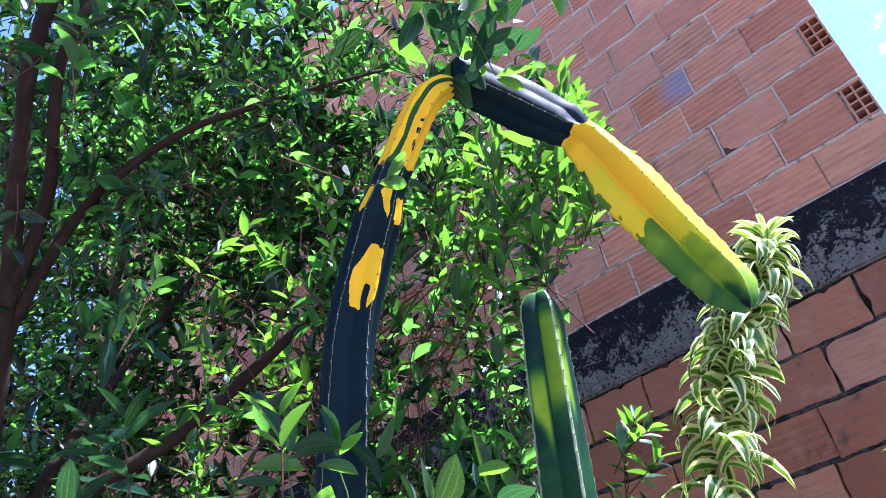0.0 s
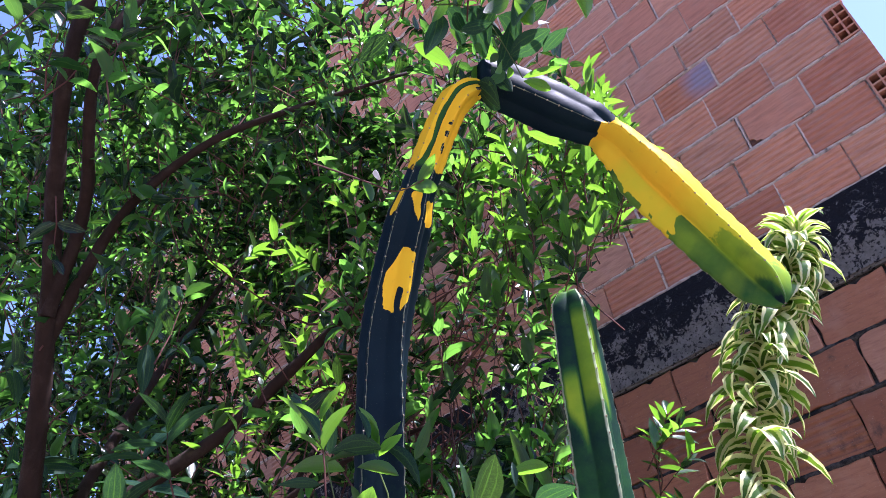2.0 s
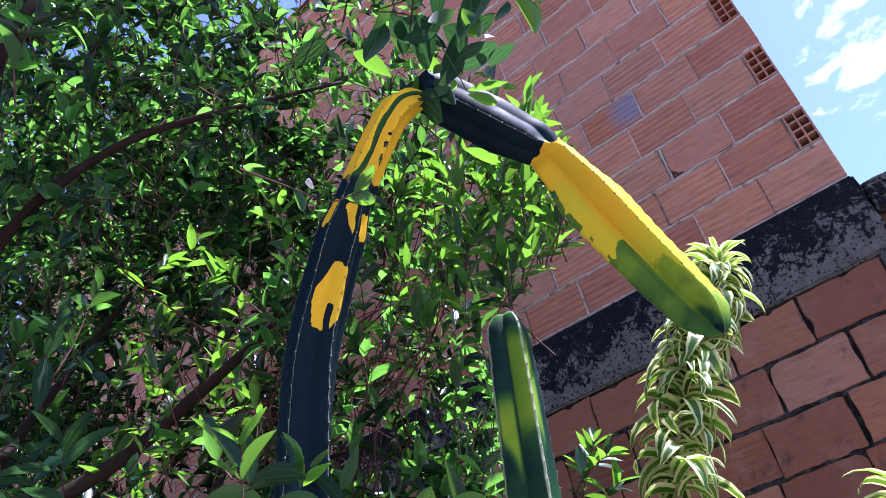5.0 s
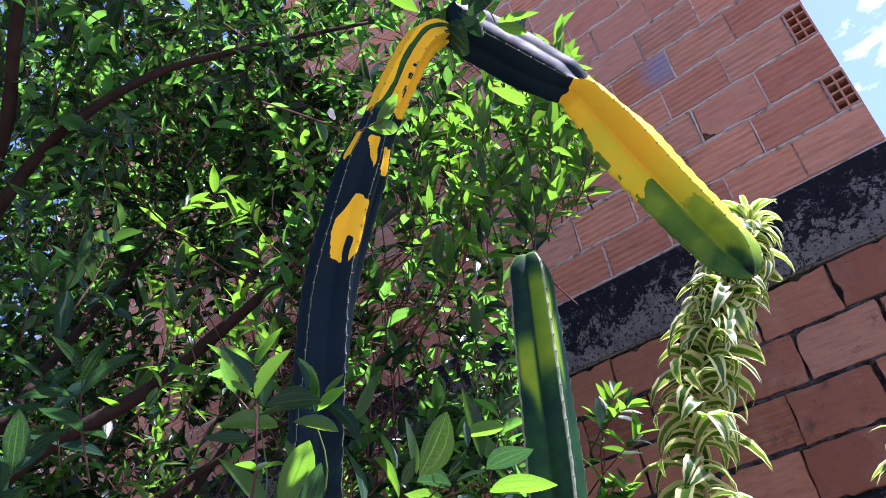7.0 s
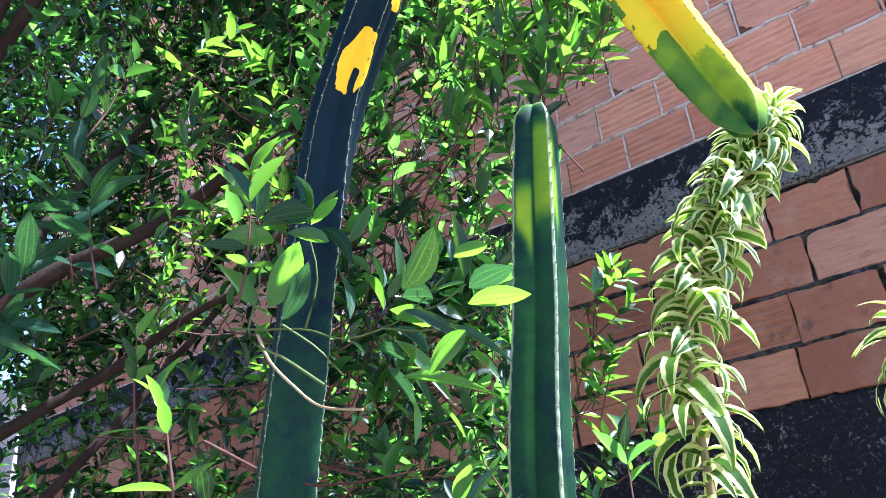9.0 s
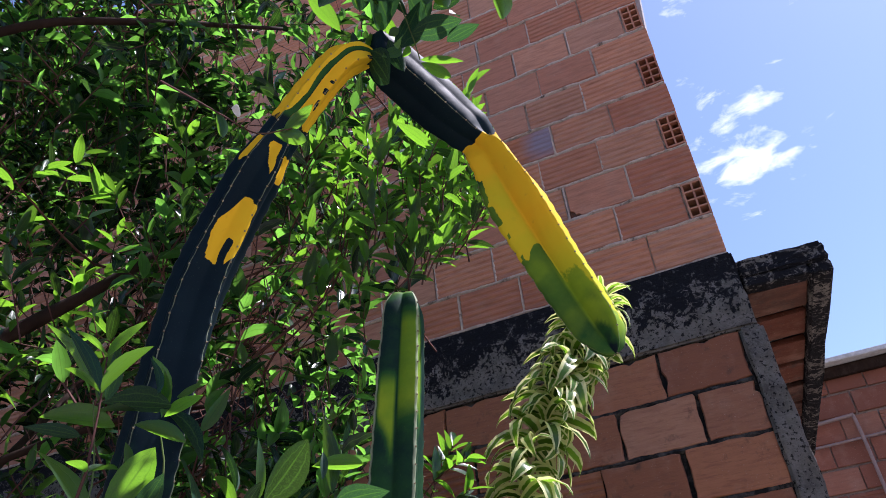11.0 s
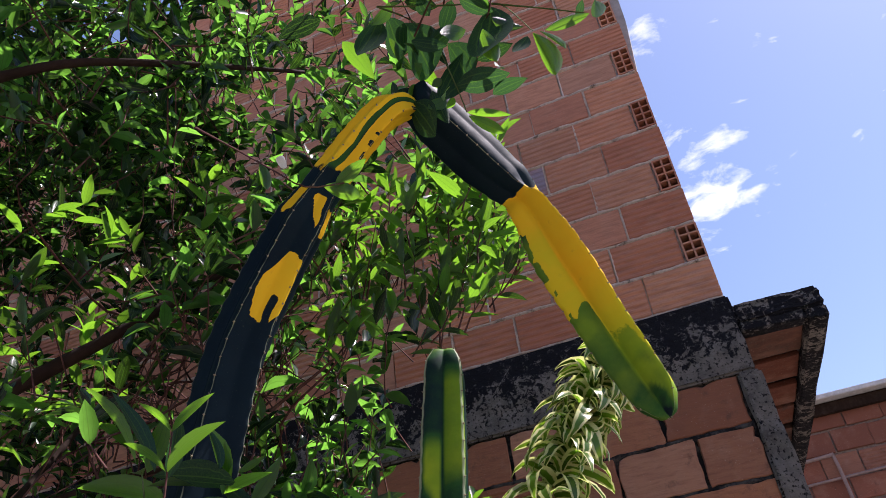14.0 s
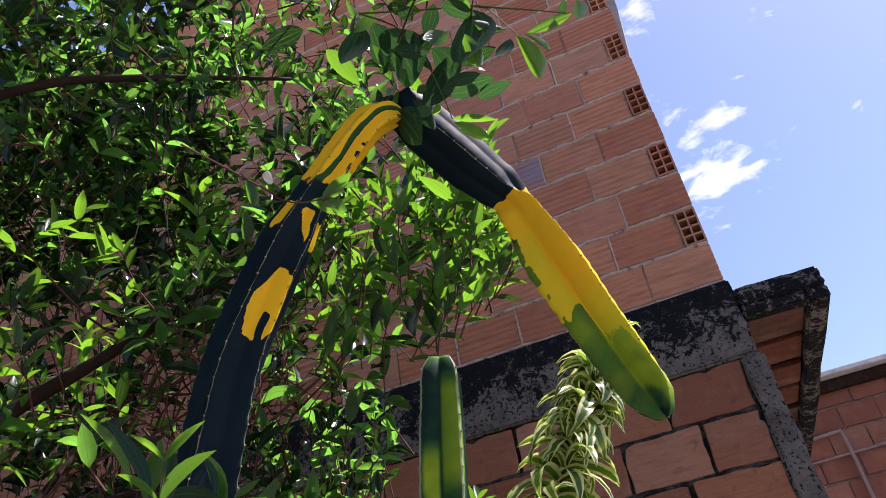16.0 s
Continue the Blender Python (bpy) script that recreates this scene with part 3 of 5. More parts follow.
def paint_arch(f, q, d, rib):
    u = 90 * rib if rib < 2 else 90 * (rib - 4)
    z = ARCH_Z[round(f * (len(ARCH_Z) - 1))] + 0.010 * noise.noise(q * 26) + 0.005 * noise.noise(q * 75)
    w = u + 16 * noise.noise(q * 24 + Vector((7, 0, 0)))
    v = 0.0
    # the large blotch on one face, with a bite out of its foot
    foot = 2.184 + 0.012 * smooth_step(w, -60, -85) + 0.020 * smooth_step(w, -12, 4)
    crest = 2.282 - 0.0011 * max(0.0, -w - 34)
    large = bump_fn(z, foot, crest, 0.006) * bump_fn(w, -76, 14, 6)
    large *= 1 - bump_fn(w, -28, -5, 5) * bump_fn(z, 2.1, 2.228, 0.006)
    v = max(v, large)
    # three small blotches below the neck
    v = max(v, bump_fn(z, 2.326, 2.374, 0.008) * bump_fn(w, -176, -98, 8))
    v = max(v, bump_fn(z, 2.318 + 0.0007 * max(0.0, -w - 8), 2.370, 0.006) * bump_fn(w, -62, -8, 5))
    v = max(v, bump_fn(z, 2.318, 2.364, 0.006) * bump_fn(w, 8, 80, 6))
    # the segment above the neck: yellow, a dark groove and dark dots along the rib
    top = smooth_step(z, 2.392, 2.402)
    groove = bump_fn(w + 500 * max(0.0, 2.43 - z), -76, -40, 9)
    dots = bump_fn(w, -13, 9, 4) * (noise.noise(Vector((z * 62, 3.0, 0.0))) > 0.12)
    cap = bump_fn(w, -16, 60, 6) * smooth_step(z, 2.508, 2.514)
    v = max(v, top * (1 - groove) * (1 - dots) * (1 - cap))
    return v * 1.15, 0.15 * (1 - smooth_step(z, 1.7, 2.15)) + 0.34 * top * bump_fn(w, -120, -30, 30)


def paint_arm(f, q, d, rib):
    wob = noise.noise(q * 22) * 0.25
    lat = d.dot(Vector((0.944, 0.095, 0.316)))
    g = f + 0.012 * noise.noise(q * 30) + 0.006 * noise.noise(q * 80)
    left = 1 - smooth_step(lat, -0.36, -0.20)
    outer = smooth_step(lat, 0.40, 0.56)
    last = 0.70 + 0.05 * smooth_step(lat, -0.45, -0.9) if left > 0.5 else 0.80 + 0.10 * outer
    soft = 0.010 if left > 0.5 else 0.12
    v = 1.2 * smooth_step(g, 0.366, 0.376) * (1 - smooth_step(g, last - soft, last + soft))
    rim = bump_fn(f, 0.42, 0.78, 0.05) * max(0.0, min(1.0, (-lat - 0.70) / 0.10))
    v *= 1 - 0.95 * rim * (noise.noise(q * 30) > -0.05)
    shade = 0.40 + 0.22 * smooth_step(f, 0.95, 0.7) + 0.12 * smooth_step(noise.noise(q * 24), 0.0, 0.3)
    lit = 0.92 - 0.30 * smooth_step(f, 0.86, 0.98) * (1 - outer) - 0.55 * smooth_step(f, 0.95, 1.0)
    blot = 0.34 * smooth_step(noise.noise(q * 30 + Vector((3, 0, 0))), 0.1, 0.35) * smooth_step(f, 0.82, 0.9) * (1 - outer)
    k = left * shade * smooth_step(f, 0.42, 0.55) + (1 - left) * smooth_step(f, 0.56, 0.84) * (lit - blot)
    return v, k + wob * 0.3


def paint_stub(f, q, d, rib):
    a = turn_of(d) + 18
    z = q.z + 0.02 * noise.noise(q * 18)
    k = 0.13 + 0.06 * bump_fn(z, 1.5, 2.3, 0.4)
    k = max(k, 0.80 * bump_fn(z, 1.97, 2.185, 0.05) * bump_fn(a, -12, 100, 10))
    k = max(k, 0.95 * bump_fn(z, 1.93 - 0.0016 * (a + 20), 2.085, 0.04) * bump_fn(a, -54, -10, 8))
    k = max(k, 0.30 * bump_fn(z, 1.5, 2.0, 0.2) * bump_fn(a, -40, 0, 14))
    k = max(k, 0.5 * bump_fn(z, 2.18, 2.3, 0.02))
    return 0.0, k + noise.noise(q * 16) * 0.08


def pick(stops):
    def fn(f):
        for (a, ra), (b, rb) in zip(stops, stops[1:]):
            if f <= b:
                k = (f - a) / (b - a)
                k = k * k * (3 - 2 * k)
                return ra + (rb - ra) * k
        return stops[-1][1]
    return fn


cactus = thing("cactus", (-0.92, -2.2, 0.0), "tall variegated columnar cactus arching over, green blotched yellow", "cactus")
cactus_b = cactus.location


def rel(points, base):
    return [Vector(p) - Vector(base) for p in points]


def shifted(fn, base):
    b = Vector(base)
    return lambda f, q, d, w: fn(f, q + b, d, w)


ARCH = [(-0.92, -2.2, 0.0), (-0.91, -2.2, 0.8), (-0.893, -2.2, 1.4), (-0.866, -2.2, 1.66), (-0.832, -2.2, 1.86), (-0.794, -2.2, 2.04),
        (-0.765, -2.2, 2.155), (-0.712, -2.2, 2.262), (-0.668, -2.2, 2.335), (-0.628, -2.2, 2.388), (-0.568, -2.2, 2.452),
        (-0.528, -2.19, 2.495), (-0.500, -2.15, 2.522)]
ARCH_Z = [p.z for p in spline(ARCH, 0.005)[0]]
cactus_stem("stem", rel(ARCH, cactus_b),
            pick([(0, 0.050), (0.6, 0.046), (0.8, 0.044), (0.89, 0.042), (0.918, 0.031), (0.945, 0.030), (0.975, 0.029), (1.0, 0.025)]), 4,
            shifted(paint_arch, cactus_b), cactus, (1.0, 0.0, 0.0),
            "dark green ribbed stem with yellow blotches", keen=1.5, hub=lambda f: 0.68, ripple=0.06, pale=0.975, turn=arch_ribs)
ARM = [(-0.50, -2.16, 2.535), (-0.483, -2.10, 2.533), (-0.443, -2.03, 2.488), (-0.398, -1.98, 2.424), (-0.355, -1.95, 2.280),
       (-0.320, -1.92, 2.165), (-0.277, -1.90, 2.038)]
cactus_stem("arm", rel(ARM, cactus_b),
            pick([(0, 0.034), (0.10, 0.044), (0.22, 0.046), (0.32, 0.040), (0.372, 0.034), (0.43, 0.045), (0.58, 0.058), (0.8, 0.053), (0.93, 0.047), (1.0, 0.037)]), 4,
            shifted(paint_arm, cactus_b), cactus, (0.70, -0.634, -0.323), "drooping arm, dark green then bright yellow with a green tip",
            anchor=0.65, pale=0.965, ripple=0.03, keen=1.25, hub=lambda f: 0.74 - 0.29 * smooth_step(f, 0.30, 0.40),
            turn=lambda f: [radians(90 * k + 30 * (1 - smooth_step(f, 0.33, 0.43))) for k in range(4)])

stub = thing("cactus", (-0.70, -1.95, 0.0), "upright young green columnar cactus with pale rib edges", "cactus")
STUB = [(-0.70, -1.95, 0.0), (-0.685, -1.95, 0.9), (-0.649, -1.95, 1.59), (-0.608, -1.95, 1.90), (-0.574, -1.95, 2.18), (-0.571, -1.95, 2.205)]
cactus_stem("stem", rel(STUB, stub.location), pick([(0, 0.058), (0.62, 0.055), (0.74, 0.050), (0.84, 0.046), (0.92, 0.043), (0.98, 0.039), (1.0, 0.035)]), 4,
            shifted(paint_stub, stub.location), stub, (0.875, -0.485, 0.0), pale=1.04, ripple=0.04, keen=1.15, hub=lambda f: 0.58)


# ---- the shrub ----
def leaf_form(fold, curl, twist=0.0, rows=(0.0, 0.18, 0.42, 0.72, 1.0), half=(0.0, 0.36, 0.5, 0.36, 0.0), sway=0.0):
    """Verts of one pointed leaf, 1 long and 1 wide, with its faces and uvs."""
    verts, uvs, ids = [], [], []
    for t, h in zip(rows, half):
        row = []
        for side in ((0,) if h == 0 else (-1, 0, 1)):
            x = side * h
            z = -curl * t * t + (fold * h if side else 0.0) + twist * side * h * t
            row.append(len(verts))
            verts.append((x + sway * t * t, t, z))
            uvs.append((0.5 + 0.5 * side * (0.999 if h else 0), t))
        ids.append(row)
    faces = []
    for a, b in zip(ids, ids[1:]):
        if len(a) == 1:
            faces += [(a[0], b[1], b[0]), (a[0], b[2], b[1])]
        elif len(b) == 1:
            faces += [(a[0], a[1], b[0]), (a[1], a[2], b[0])]
        else:
            faces += [(a[0], a[1], b[1], b[0]), (a[1], a[2], b[2], b[1])]
    return np.array(verts), faces, np.array(uvs)


FORMS = [leaf_form(0.35, 0.10), leaf_form(0.55, 0.22, 0.2), leaf_form(0.2, 0.30, -0.25), leaf_form(0.7, 0.05, 0.1, sway=0.06)]


class Leaves:
    """Collects leaves and joins them into one mesh."""

    def __init__(self):
        self.rows = []

    def add(self, o, d, n, length, width):
        self.rows.append((*o, *d, *n, length, width))

    def build(self, name, mat, parent):
        verts, faces, uvs, base = [], [], [], 0
        arr = np.array(self.rows)
        for j, (tv, tf, tu) in enumerate(FORMS):
            a = arr[j::len(FORMS)]
            o, y, n = a[:, 0:3], a[:, 3:6], a[:, 6:9]
            x = np.cross(y, n)
            x /= np.linalg.norm(x, axis=1, keepdims=True) + 1e-9
            z = np.cross(x, y)
            le, wi = a[:, 9:10], a[:, 10:11]
            q = o[:, None, :] + (tv[None, :, 1:2] * le[:, None]) * y[:, None, :] + (tv[None, :, 0:1] * wi[:, None]) * x[:, None, :] \
                + (np.where(tv[:, 2:3] < 0, 1, 1)[None] * tv[None, :, 2:3] * ((le + wi) * 0.5)[:, None]) * z[:, None, :]
            m = len(tv)
            verts.append(q.reshape(-1, 3))
            uvs.append(np.tile(tu, (len(a), 1)))
            for i in range(len(a)):
                faces += [tuple(base + i * m + k for k in f) for f in tf]
            base += len(a) * m
        ob = piece(name, mesh_from(name, np.concatenate(verts), faces, mat, np.concatenate(uvs)), parent)
        return tagged(ob, kind="stuff")


class Twigs:
    """Collects thin three-sided twigs and joins them into one mesh."""

    def __init__(self):
        self.v, self.f = [], []

    def add(self, pts, r0, r1):
        n = len(pts)
        for i, p in enumerate(pts):
            t = (pts[min(i + 1, n - 1)] - pts[max(i - 1, 0)]).normalized()
            s = t.orthogonal().normalized()
            b = t.cross(s)
            r = r0 + (r1 - r0) * i / (n - 1)
            base = len(self.v)
            for k in range(3):
                a = 2.0944 * k
                self.v.append(p + (s * math.cos(a) + b * math.sin(a)) * r)
            if i:
                for k in range(3):
                    k2 = (k + 1) % 3
                    self.f.append((base - 3 + k, base - 3 + k2, base + k2, base + k))

    def build(self, name, mat, parent):
        return tagged(piece(name, mesh_from(name, self.v, self.f, mat), parent), kind="stuff")


SPAN = (0, 0.08, 0.2, 0.34, 0.5, 0.66, 0.82, 0.93, 1.0)
OUTLINES = [leaf_form(0.30, 0.12, 0.0, SPAN, (0, 0.22, 0.40, 0.49, 0.5, 0.42, 0.26, 0.11, 0)),
            leaf_form(0.50, 0.24, 0.15, SPAN, (0, 0.20, 0.37, 0.47, 0.49, 0.43, 0.28, 0.12, 0), 0.06),
            leaf_form(0.20, 0.34, -0.2, SPAN, (0, 0.21, 0.39, 0.49, 0.5, 0.41, 0.24, 0.10, 0), -0.06)]
NEAR, SHADED = [[mesh_from("leaf", fv * np.array([0.34, 1.0, 0.5]), ff, mat, fu) for fv, ff, fu in OUTLINES] for mat in (LEAF_ONE, LEAF_SHADED)]


def leaf_object(o, d, n, length, parent, wide=0.30):
    y = Vector(d).normalized()
    x = y.cross(Vector(n)).normalized()
    z = x.cross(y)
    m = Matrix((x, y, z)).transposed().to_4x4()
    m = Matrix.Translation(o) @ m @ Matrix.Diagonal((length * wide / 0.34, length, length, 1))
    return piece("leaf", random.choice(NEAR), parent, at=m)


def rand_dir():
    z, a = random.uniform(-1, 1), random.uniform(0, 2 * math.pi)
    r = math.sqrt(1 - z * z)
    return Vector((r * math.cos(a), r * math.sin(a), z))


def sprig(tip, grow, length, count, size, leaves, twigs, parent=None, spread=0.75, shaded=False):
    """A shoot that ends at tip: leaves in crossed pairs, closest together at its end."""
    grow = Vector(grow).normalized()
    tip = Vector(tip)
    if parent is None and in_gap(tip + Vector((-1.74, -2.3, 0.0))):
        return
    bend = rand_dir() * length * 0.12
    root = tip - grow * length + Vector((0, 0, -0.10 * length))
    pts = [root, root.lerp(tip, 0.35) + bend * 0.8, root.lerp(tip, 0.7) + bend * 0.6, tip]
    twigs.add(pts, 0.0022, 0.0009)
    side = grow.orthogonal().normalized()
    side.rotate(Matrix.Rotation(random.uniform(0, 6.28), 3, grow))
    pairs = max(2, count // 2)
    for k in range(pairs):
        f = (k / (pairs - 1)) ** 0.45
        at = pts[1].lerp(pts[2], f / 0.6) if f < 0.6 else pts[2].lerp(pts[3], (f - 0.6) / 0.4)
        if k % 2:
            side = grow.cross(side)
        for sgn in (1, -1):
            if random.random() < 0.12:
                continue
            d = (side * sgn * (spread + 0.35 * (1 - f)) + grow * (0.45 + 0.5 * f) + rand_dir() * 0.32).normalized()
            d = (d + Vector((0, 0, -0.12 * (1 - f)))).normalized()
            n = (grow * 0.9 - side * sgn * 0.4 + Vector((0, 0, 0.85)) + rand_dir() * 0.55)
            s = size * random.uniform(0.6, 1.15) * (1.0 if f < 0.85 else 0.75)
            if parent is not None:
                ob = leaf_object(at, d, n, s, parent)
                if shaded:
                    ob.data = random.choice(SHADED)
            else:
                leaves.add(at, d, n.normalized(), s, s * random.uniform(0.30, 0.44))


shrub = thing("shrub", (-1.74, -2.3, 0.0), "large leafy shrub with glossy pointed green leaves", "shrub")
sb = Vector(shrub.location)


def limb(name, points, r0, r1, sides=9, mat=BARK, parent=shrub):
    v, f = tube(rel(points, sb), (r0, r1), sides, 0.03, 0.22)
    return piece(name, mesh_from(name, v, f, mat), parent)


trunk = limb("trunk", [(-1.74, -2.3, 0.0), (-1.70, -2.33, 1.0), (-1.70, -2.35, 1.7), (-1.65, -2.39, 2.06), (-1.42, -2.49, 2.48), (-1.28, -2.56, 2.70), (-1.10, -2.62, 2.90), (-0.9, -2.6, 3.3)], 0.036, 0.012)
limb("limb", [(-1.42, -2.49, 2.46), (-1.30, -2.49, 2.66), (-1.09, -2.57, 2.89), (-0.98, -2.45, 3.2)], 0.016, 0.008)
limb("limb", [(-1.46, -2.47, 2.42), (-1.30, -2.44, 2.60), (-1.20, -2.39, 2.70), (-1.08, -2.31, 2.78), (-0.96, -2.18, 2.85), (-0.80, -1.98, 2.95)], 0.014, 0.004)
limb("limb", [(-1.68, -2.36, 1.95), (-1.57, -2.26, 2.14), (-1.43, -2.11, 2.26), (-1.34, -2.04, 2.34), (-1.19, -1.96, 2.45), (-1.0, -1.85, 2.62), (-0.8, -1.8, 2.75)], 0.021, 0.005)
limb("limb", [(-1.70, -2.34, 1.78), (-1.62, -2.2, 1.9), (-1.54, -2.08, 2.0), (-1.44, -1.98, 2.11), (-1.25, -1.85, 2.2), (-1.05, -1.75, 2.22)], 0.014, 0.004)
limb("limb", [(-1.71, -2.33, 1.5), (-1.6, -2.0, 1.95), (-1.65, -1.6, 2.5), (-1.6, -1.3, 3.1), (-1.7, -1.1, 3.8)], 0.011, 0.004)
limb("limb", [(-1.66, -2.38, 2.0), (-1.9, -2.1, 2.5), (-2.1, -1.8, 3.0), (-2.3, -1.5, 3.5)], 0.018, 0.006)

crown_far, crown_mid, crown_low, crown_dim, twigs = Leaves(), Leaves(), Leaves(), Leaves(), Twigs()


def in_gap(p):
    """Whether a place lies where the crown is thin and the house wall shows through."""
    x, y, z = p
    thin = noise.noise(Vector((x * 2.1 + 0.9 * y, y * 0.8, z * 2.3)) + Vector((2.3, 0.7, 5.1)))
    if x < -0.9 and thin > (0.10 if z < 3.0 else 0.22) and random.random() < 0.9:
        return True
    # shafts by which the sun reaches the leaves below
    for place, half in (((-0.68, -2.25, 2.39), 0.09), ((-0.57, -2.23, 1.82), 0.21), ((-1.34, -2.00, 2.52), 0.20), ((-1.75, -1.75, 2.45), 0.16)):
        e = Vector(p) - Vector(place)
        if e.dot(SUN) > 0.05 and (e - SUN * e.dot(SUN)).length < half:
            return True
    return False


def crown_edge(y, z):
    """How far the crown reaches towards the corner of the house."""
    zt = 2.69 + 1.0 * (y + 1.8)
    return -0.40 - 0.35 * (y + 1.8) - 0.55 * max(0.0, z - zt) - 0.62 * max(0.0, zt - z - 0.05)


made = 0
while made < 2700:
    x, y, z = random.uniform(-4.6, -0.4), random.uniform(-1.86, -0.75), random.uniform(1.25, 5.4)
    if x > crown_edge(y, z) - 0.03 or z < 2.5 and x < -3.8 or 2.1 < z < 2.6 and y > -1.15:
        continue
    if random.random() < (0.80 if 2.2 < z < 2.95 and x > crown_edge(y, z) - 0.40 else 0.25 if z < 2.1 else 0.72 if z < 2.6 else 0.45 if z < 2.9 else 0.55 if x > crown_edge(y, z) - 0.4 else 0.0):
        continue
    gap = noise.noise(Vector((x, y, z)) * 2.6)
    if gap < 0.0 + (0.20 if 2.1 < z < 2.5 else 0.0) + random.uniform(-0.1, 0.1):
        continue
    if z > 3.5 + 0.9 * random.random() + 0.5 * (-x - 1.0):
        continue
    made += 1
    grow = Vector((0.35, -0.35, 0.75)) + rand_dir() * 0.75
    bag = crown_low if z < 2.3 else crown_mid if z < 3.0 else crown_dim if x < -1.4 and made % 3 else crown_far
    sprig(Vector((x, y, z)) - sb, grow, random.uniform(0.14, 0.26), random.choice((8, 10, 12)), random.uniform(0.066, 0.105), bag, twigs)
for i in range(700):
    # the far end of the crown, low and thick, over the end of the wall
    x, y, z = random.uniform(-6.9, -3.4), random.uniform(-2.3, -0.35), random.uniform(0.5, 3.9)
    if z > 2.0 and x > -3.6 or z > 2.6 + 0.5 * (-x - 3.0):
        continue
    sprig(Vector((x, y, z)) - sb, Vector((0.35, -0.35, 0.75)) + rand_dir() * 0.75, random.uniform(0.16, 0.30), 12, random.uniform(0.085, 0.13), crown_low, twigs)
for i in range(150):
    # the top of the crown
    x, y, z = random.uniform(-2.9, -1.1), random.uniform(-2.4, -1.1), random.uniform(3.5, 4.5)
    sprig(Vector((x, y, z)) - sb, Vector((0.35, -0.35, 0.75)) + rand_dir() * 0.75, random.uniform(0.16, 0.30), 12, random.uniform(0.08, 0.12), crown_dim, twigs)
for i in range(230):
    x, y, z = random.uniform(-2.9, -1.0), random.uniform(-1.5, -0.3), random.uniform(0.7, 2.0)
    if noise.noise(Vector((x, y, z)) * 3.0) < -0.12:
        continue
    sprig(Vector((x, y, z)) - sb, Vector((0.35, -0.35, 0.6)) + rand_dir() * 0.75, random.uniform(0.14, 0.24), 10, random.uniform(0.066, 0.10), crown_low, twigs)
made = 0
while made < 680:
    x, y, z = random.uniform(-3.2, -0.85), random.uniform(-2.75, -1.95), random.uniform(1.3, 4.0)
    if x > -1.02 - 0.25 * (y + 2.3) or (Vector((x, y, z)) - Vector((-0.1, -2.9, 1.6))).length < 1.22:
        continue
    if 1.6 < z < 2.45 and x > -1.9 and random.random() < 0.6:
        continue
    if noise.noise(Vector((x, y, z)) * 3.1 + Vector((5, 0, 0))) < (0.0 if z < 2.3 else -0.05):
        continue
    made += 1
    sprig(Vector((x, y, z)) - sb, Vector((0.3, -0.2, 0.7)) + rand_dir() * 0.8, random.uniform(0.14, 0.24), 10, random.uniform(0.052, 0.078), crown_mid, twigs)

# high sprigs, partly out of view, added to shade the leaves below
made = 0
while made < 900:
    x, y, z = random.uniform(-3.0, -0.45), random.uniform(-2.75, -1.1), random.uniform(2.95, 4.5)
    if x > crown_edge(y, z) - 0.1 and y > -2.1 or x > -0.55 - 0.25 * (z - 3.0) or z < 3.1 + 0.5 * max(0.0, y + 2.2):
        continue
    made += 1
    sprig(Vector((x, y, z)) - sb, Vector((0.3, -0.2, 0.7)) + rand_dir() * 0.8, random.uniform(0.16, 0.28), 10, random.uniform(0.055, 0.075), crown_far, twigs)

# sprigs added higher still, as cover that darkens the upper left
for i in range(90):
    p = Vector((random.uniform(-2.6, -0.5), random.uniform(-2.8, -1.2), random.uniform(4.3, 5.2)))
    sprig(p - sb, Vector((0.3, -0.2, 0.6)) + rand_dir() * 0.8, 0.25, 10, 0.08, crown_far, twigs)
# more sprigs added above the left side to keep it in shade
for i in range(260):
    p = Vector((random.uniform(-3.4, -0.95), random.uniform(-2.8, -1.0), random.uniform(3.3, 4.6)))
    sprig(p - sb, Vector((0.3, -0.2, 0.6)) + rand_dir() * 0.8, 0.2, 10, 0.065, crown_far, twigs)
# a band added out of view to shade the near leaves on the left
for i in range(45):
    p = Vector((random.uniform(-1.05, -0.52), random.uniform(-2.6, -2.0), random.uniform(3.0, 3.6)))
    sprig(p - sb, Vector((0.3, -0.2, 0.6)) + rand_dir() * 0.8, 0.18, 10, 0.065, crown_far, twigs)

made = 0
while made < 230:
    p = Vector((random.uniform(-1.5, -0.70), random.uniform(-1.85, -1.15), random.uniform(1.62, 2.42)))
    if p.x > -0.83 - 0.6 * (p.y + 1.6) or noise.noise(p * 5.0) < -0.12:
        continue
    made += 1
    sprig(p - sb, Vector((0.4, -0.2, 0.6)) + rand_dir() * 0.7, 0.15, 8, random.uniform(0.055, 0.075), crown_low, twigs)
made = 0
while made < 14:
    p = Vector((random.uniform(-0.98, -0.52), random.uniform(-2.22, -1.80), random.uniform(1.25, 1.72)))
    if (p.xy - Vector((-0.65, -1.95))).length < 0.11 or (p.xy - Vector((-0.88, -2.2))).length < 0.11:
        continue
    made += 1
    sprig(p - sb, Vector((0.3, -0.2, 0.8)) + rand_dir() * 0.5, 0.15, 10, random.uniform(0.055, 0.075), crown_low, twigs)

for i in range(250):
    p = Vector((random.uniform(-3.6, -2.3), random.uniform(-2.4, -0.9), random.uniform(1.2, 3.0)))
    sprig(p - sb, Vector((0.3, -0.3, 0.5)) + rand_dir() * 0.8, 0.22, 10, 0.085, crown_low, twigs)

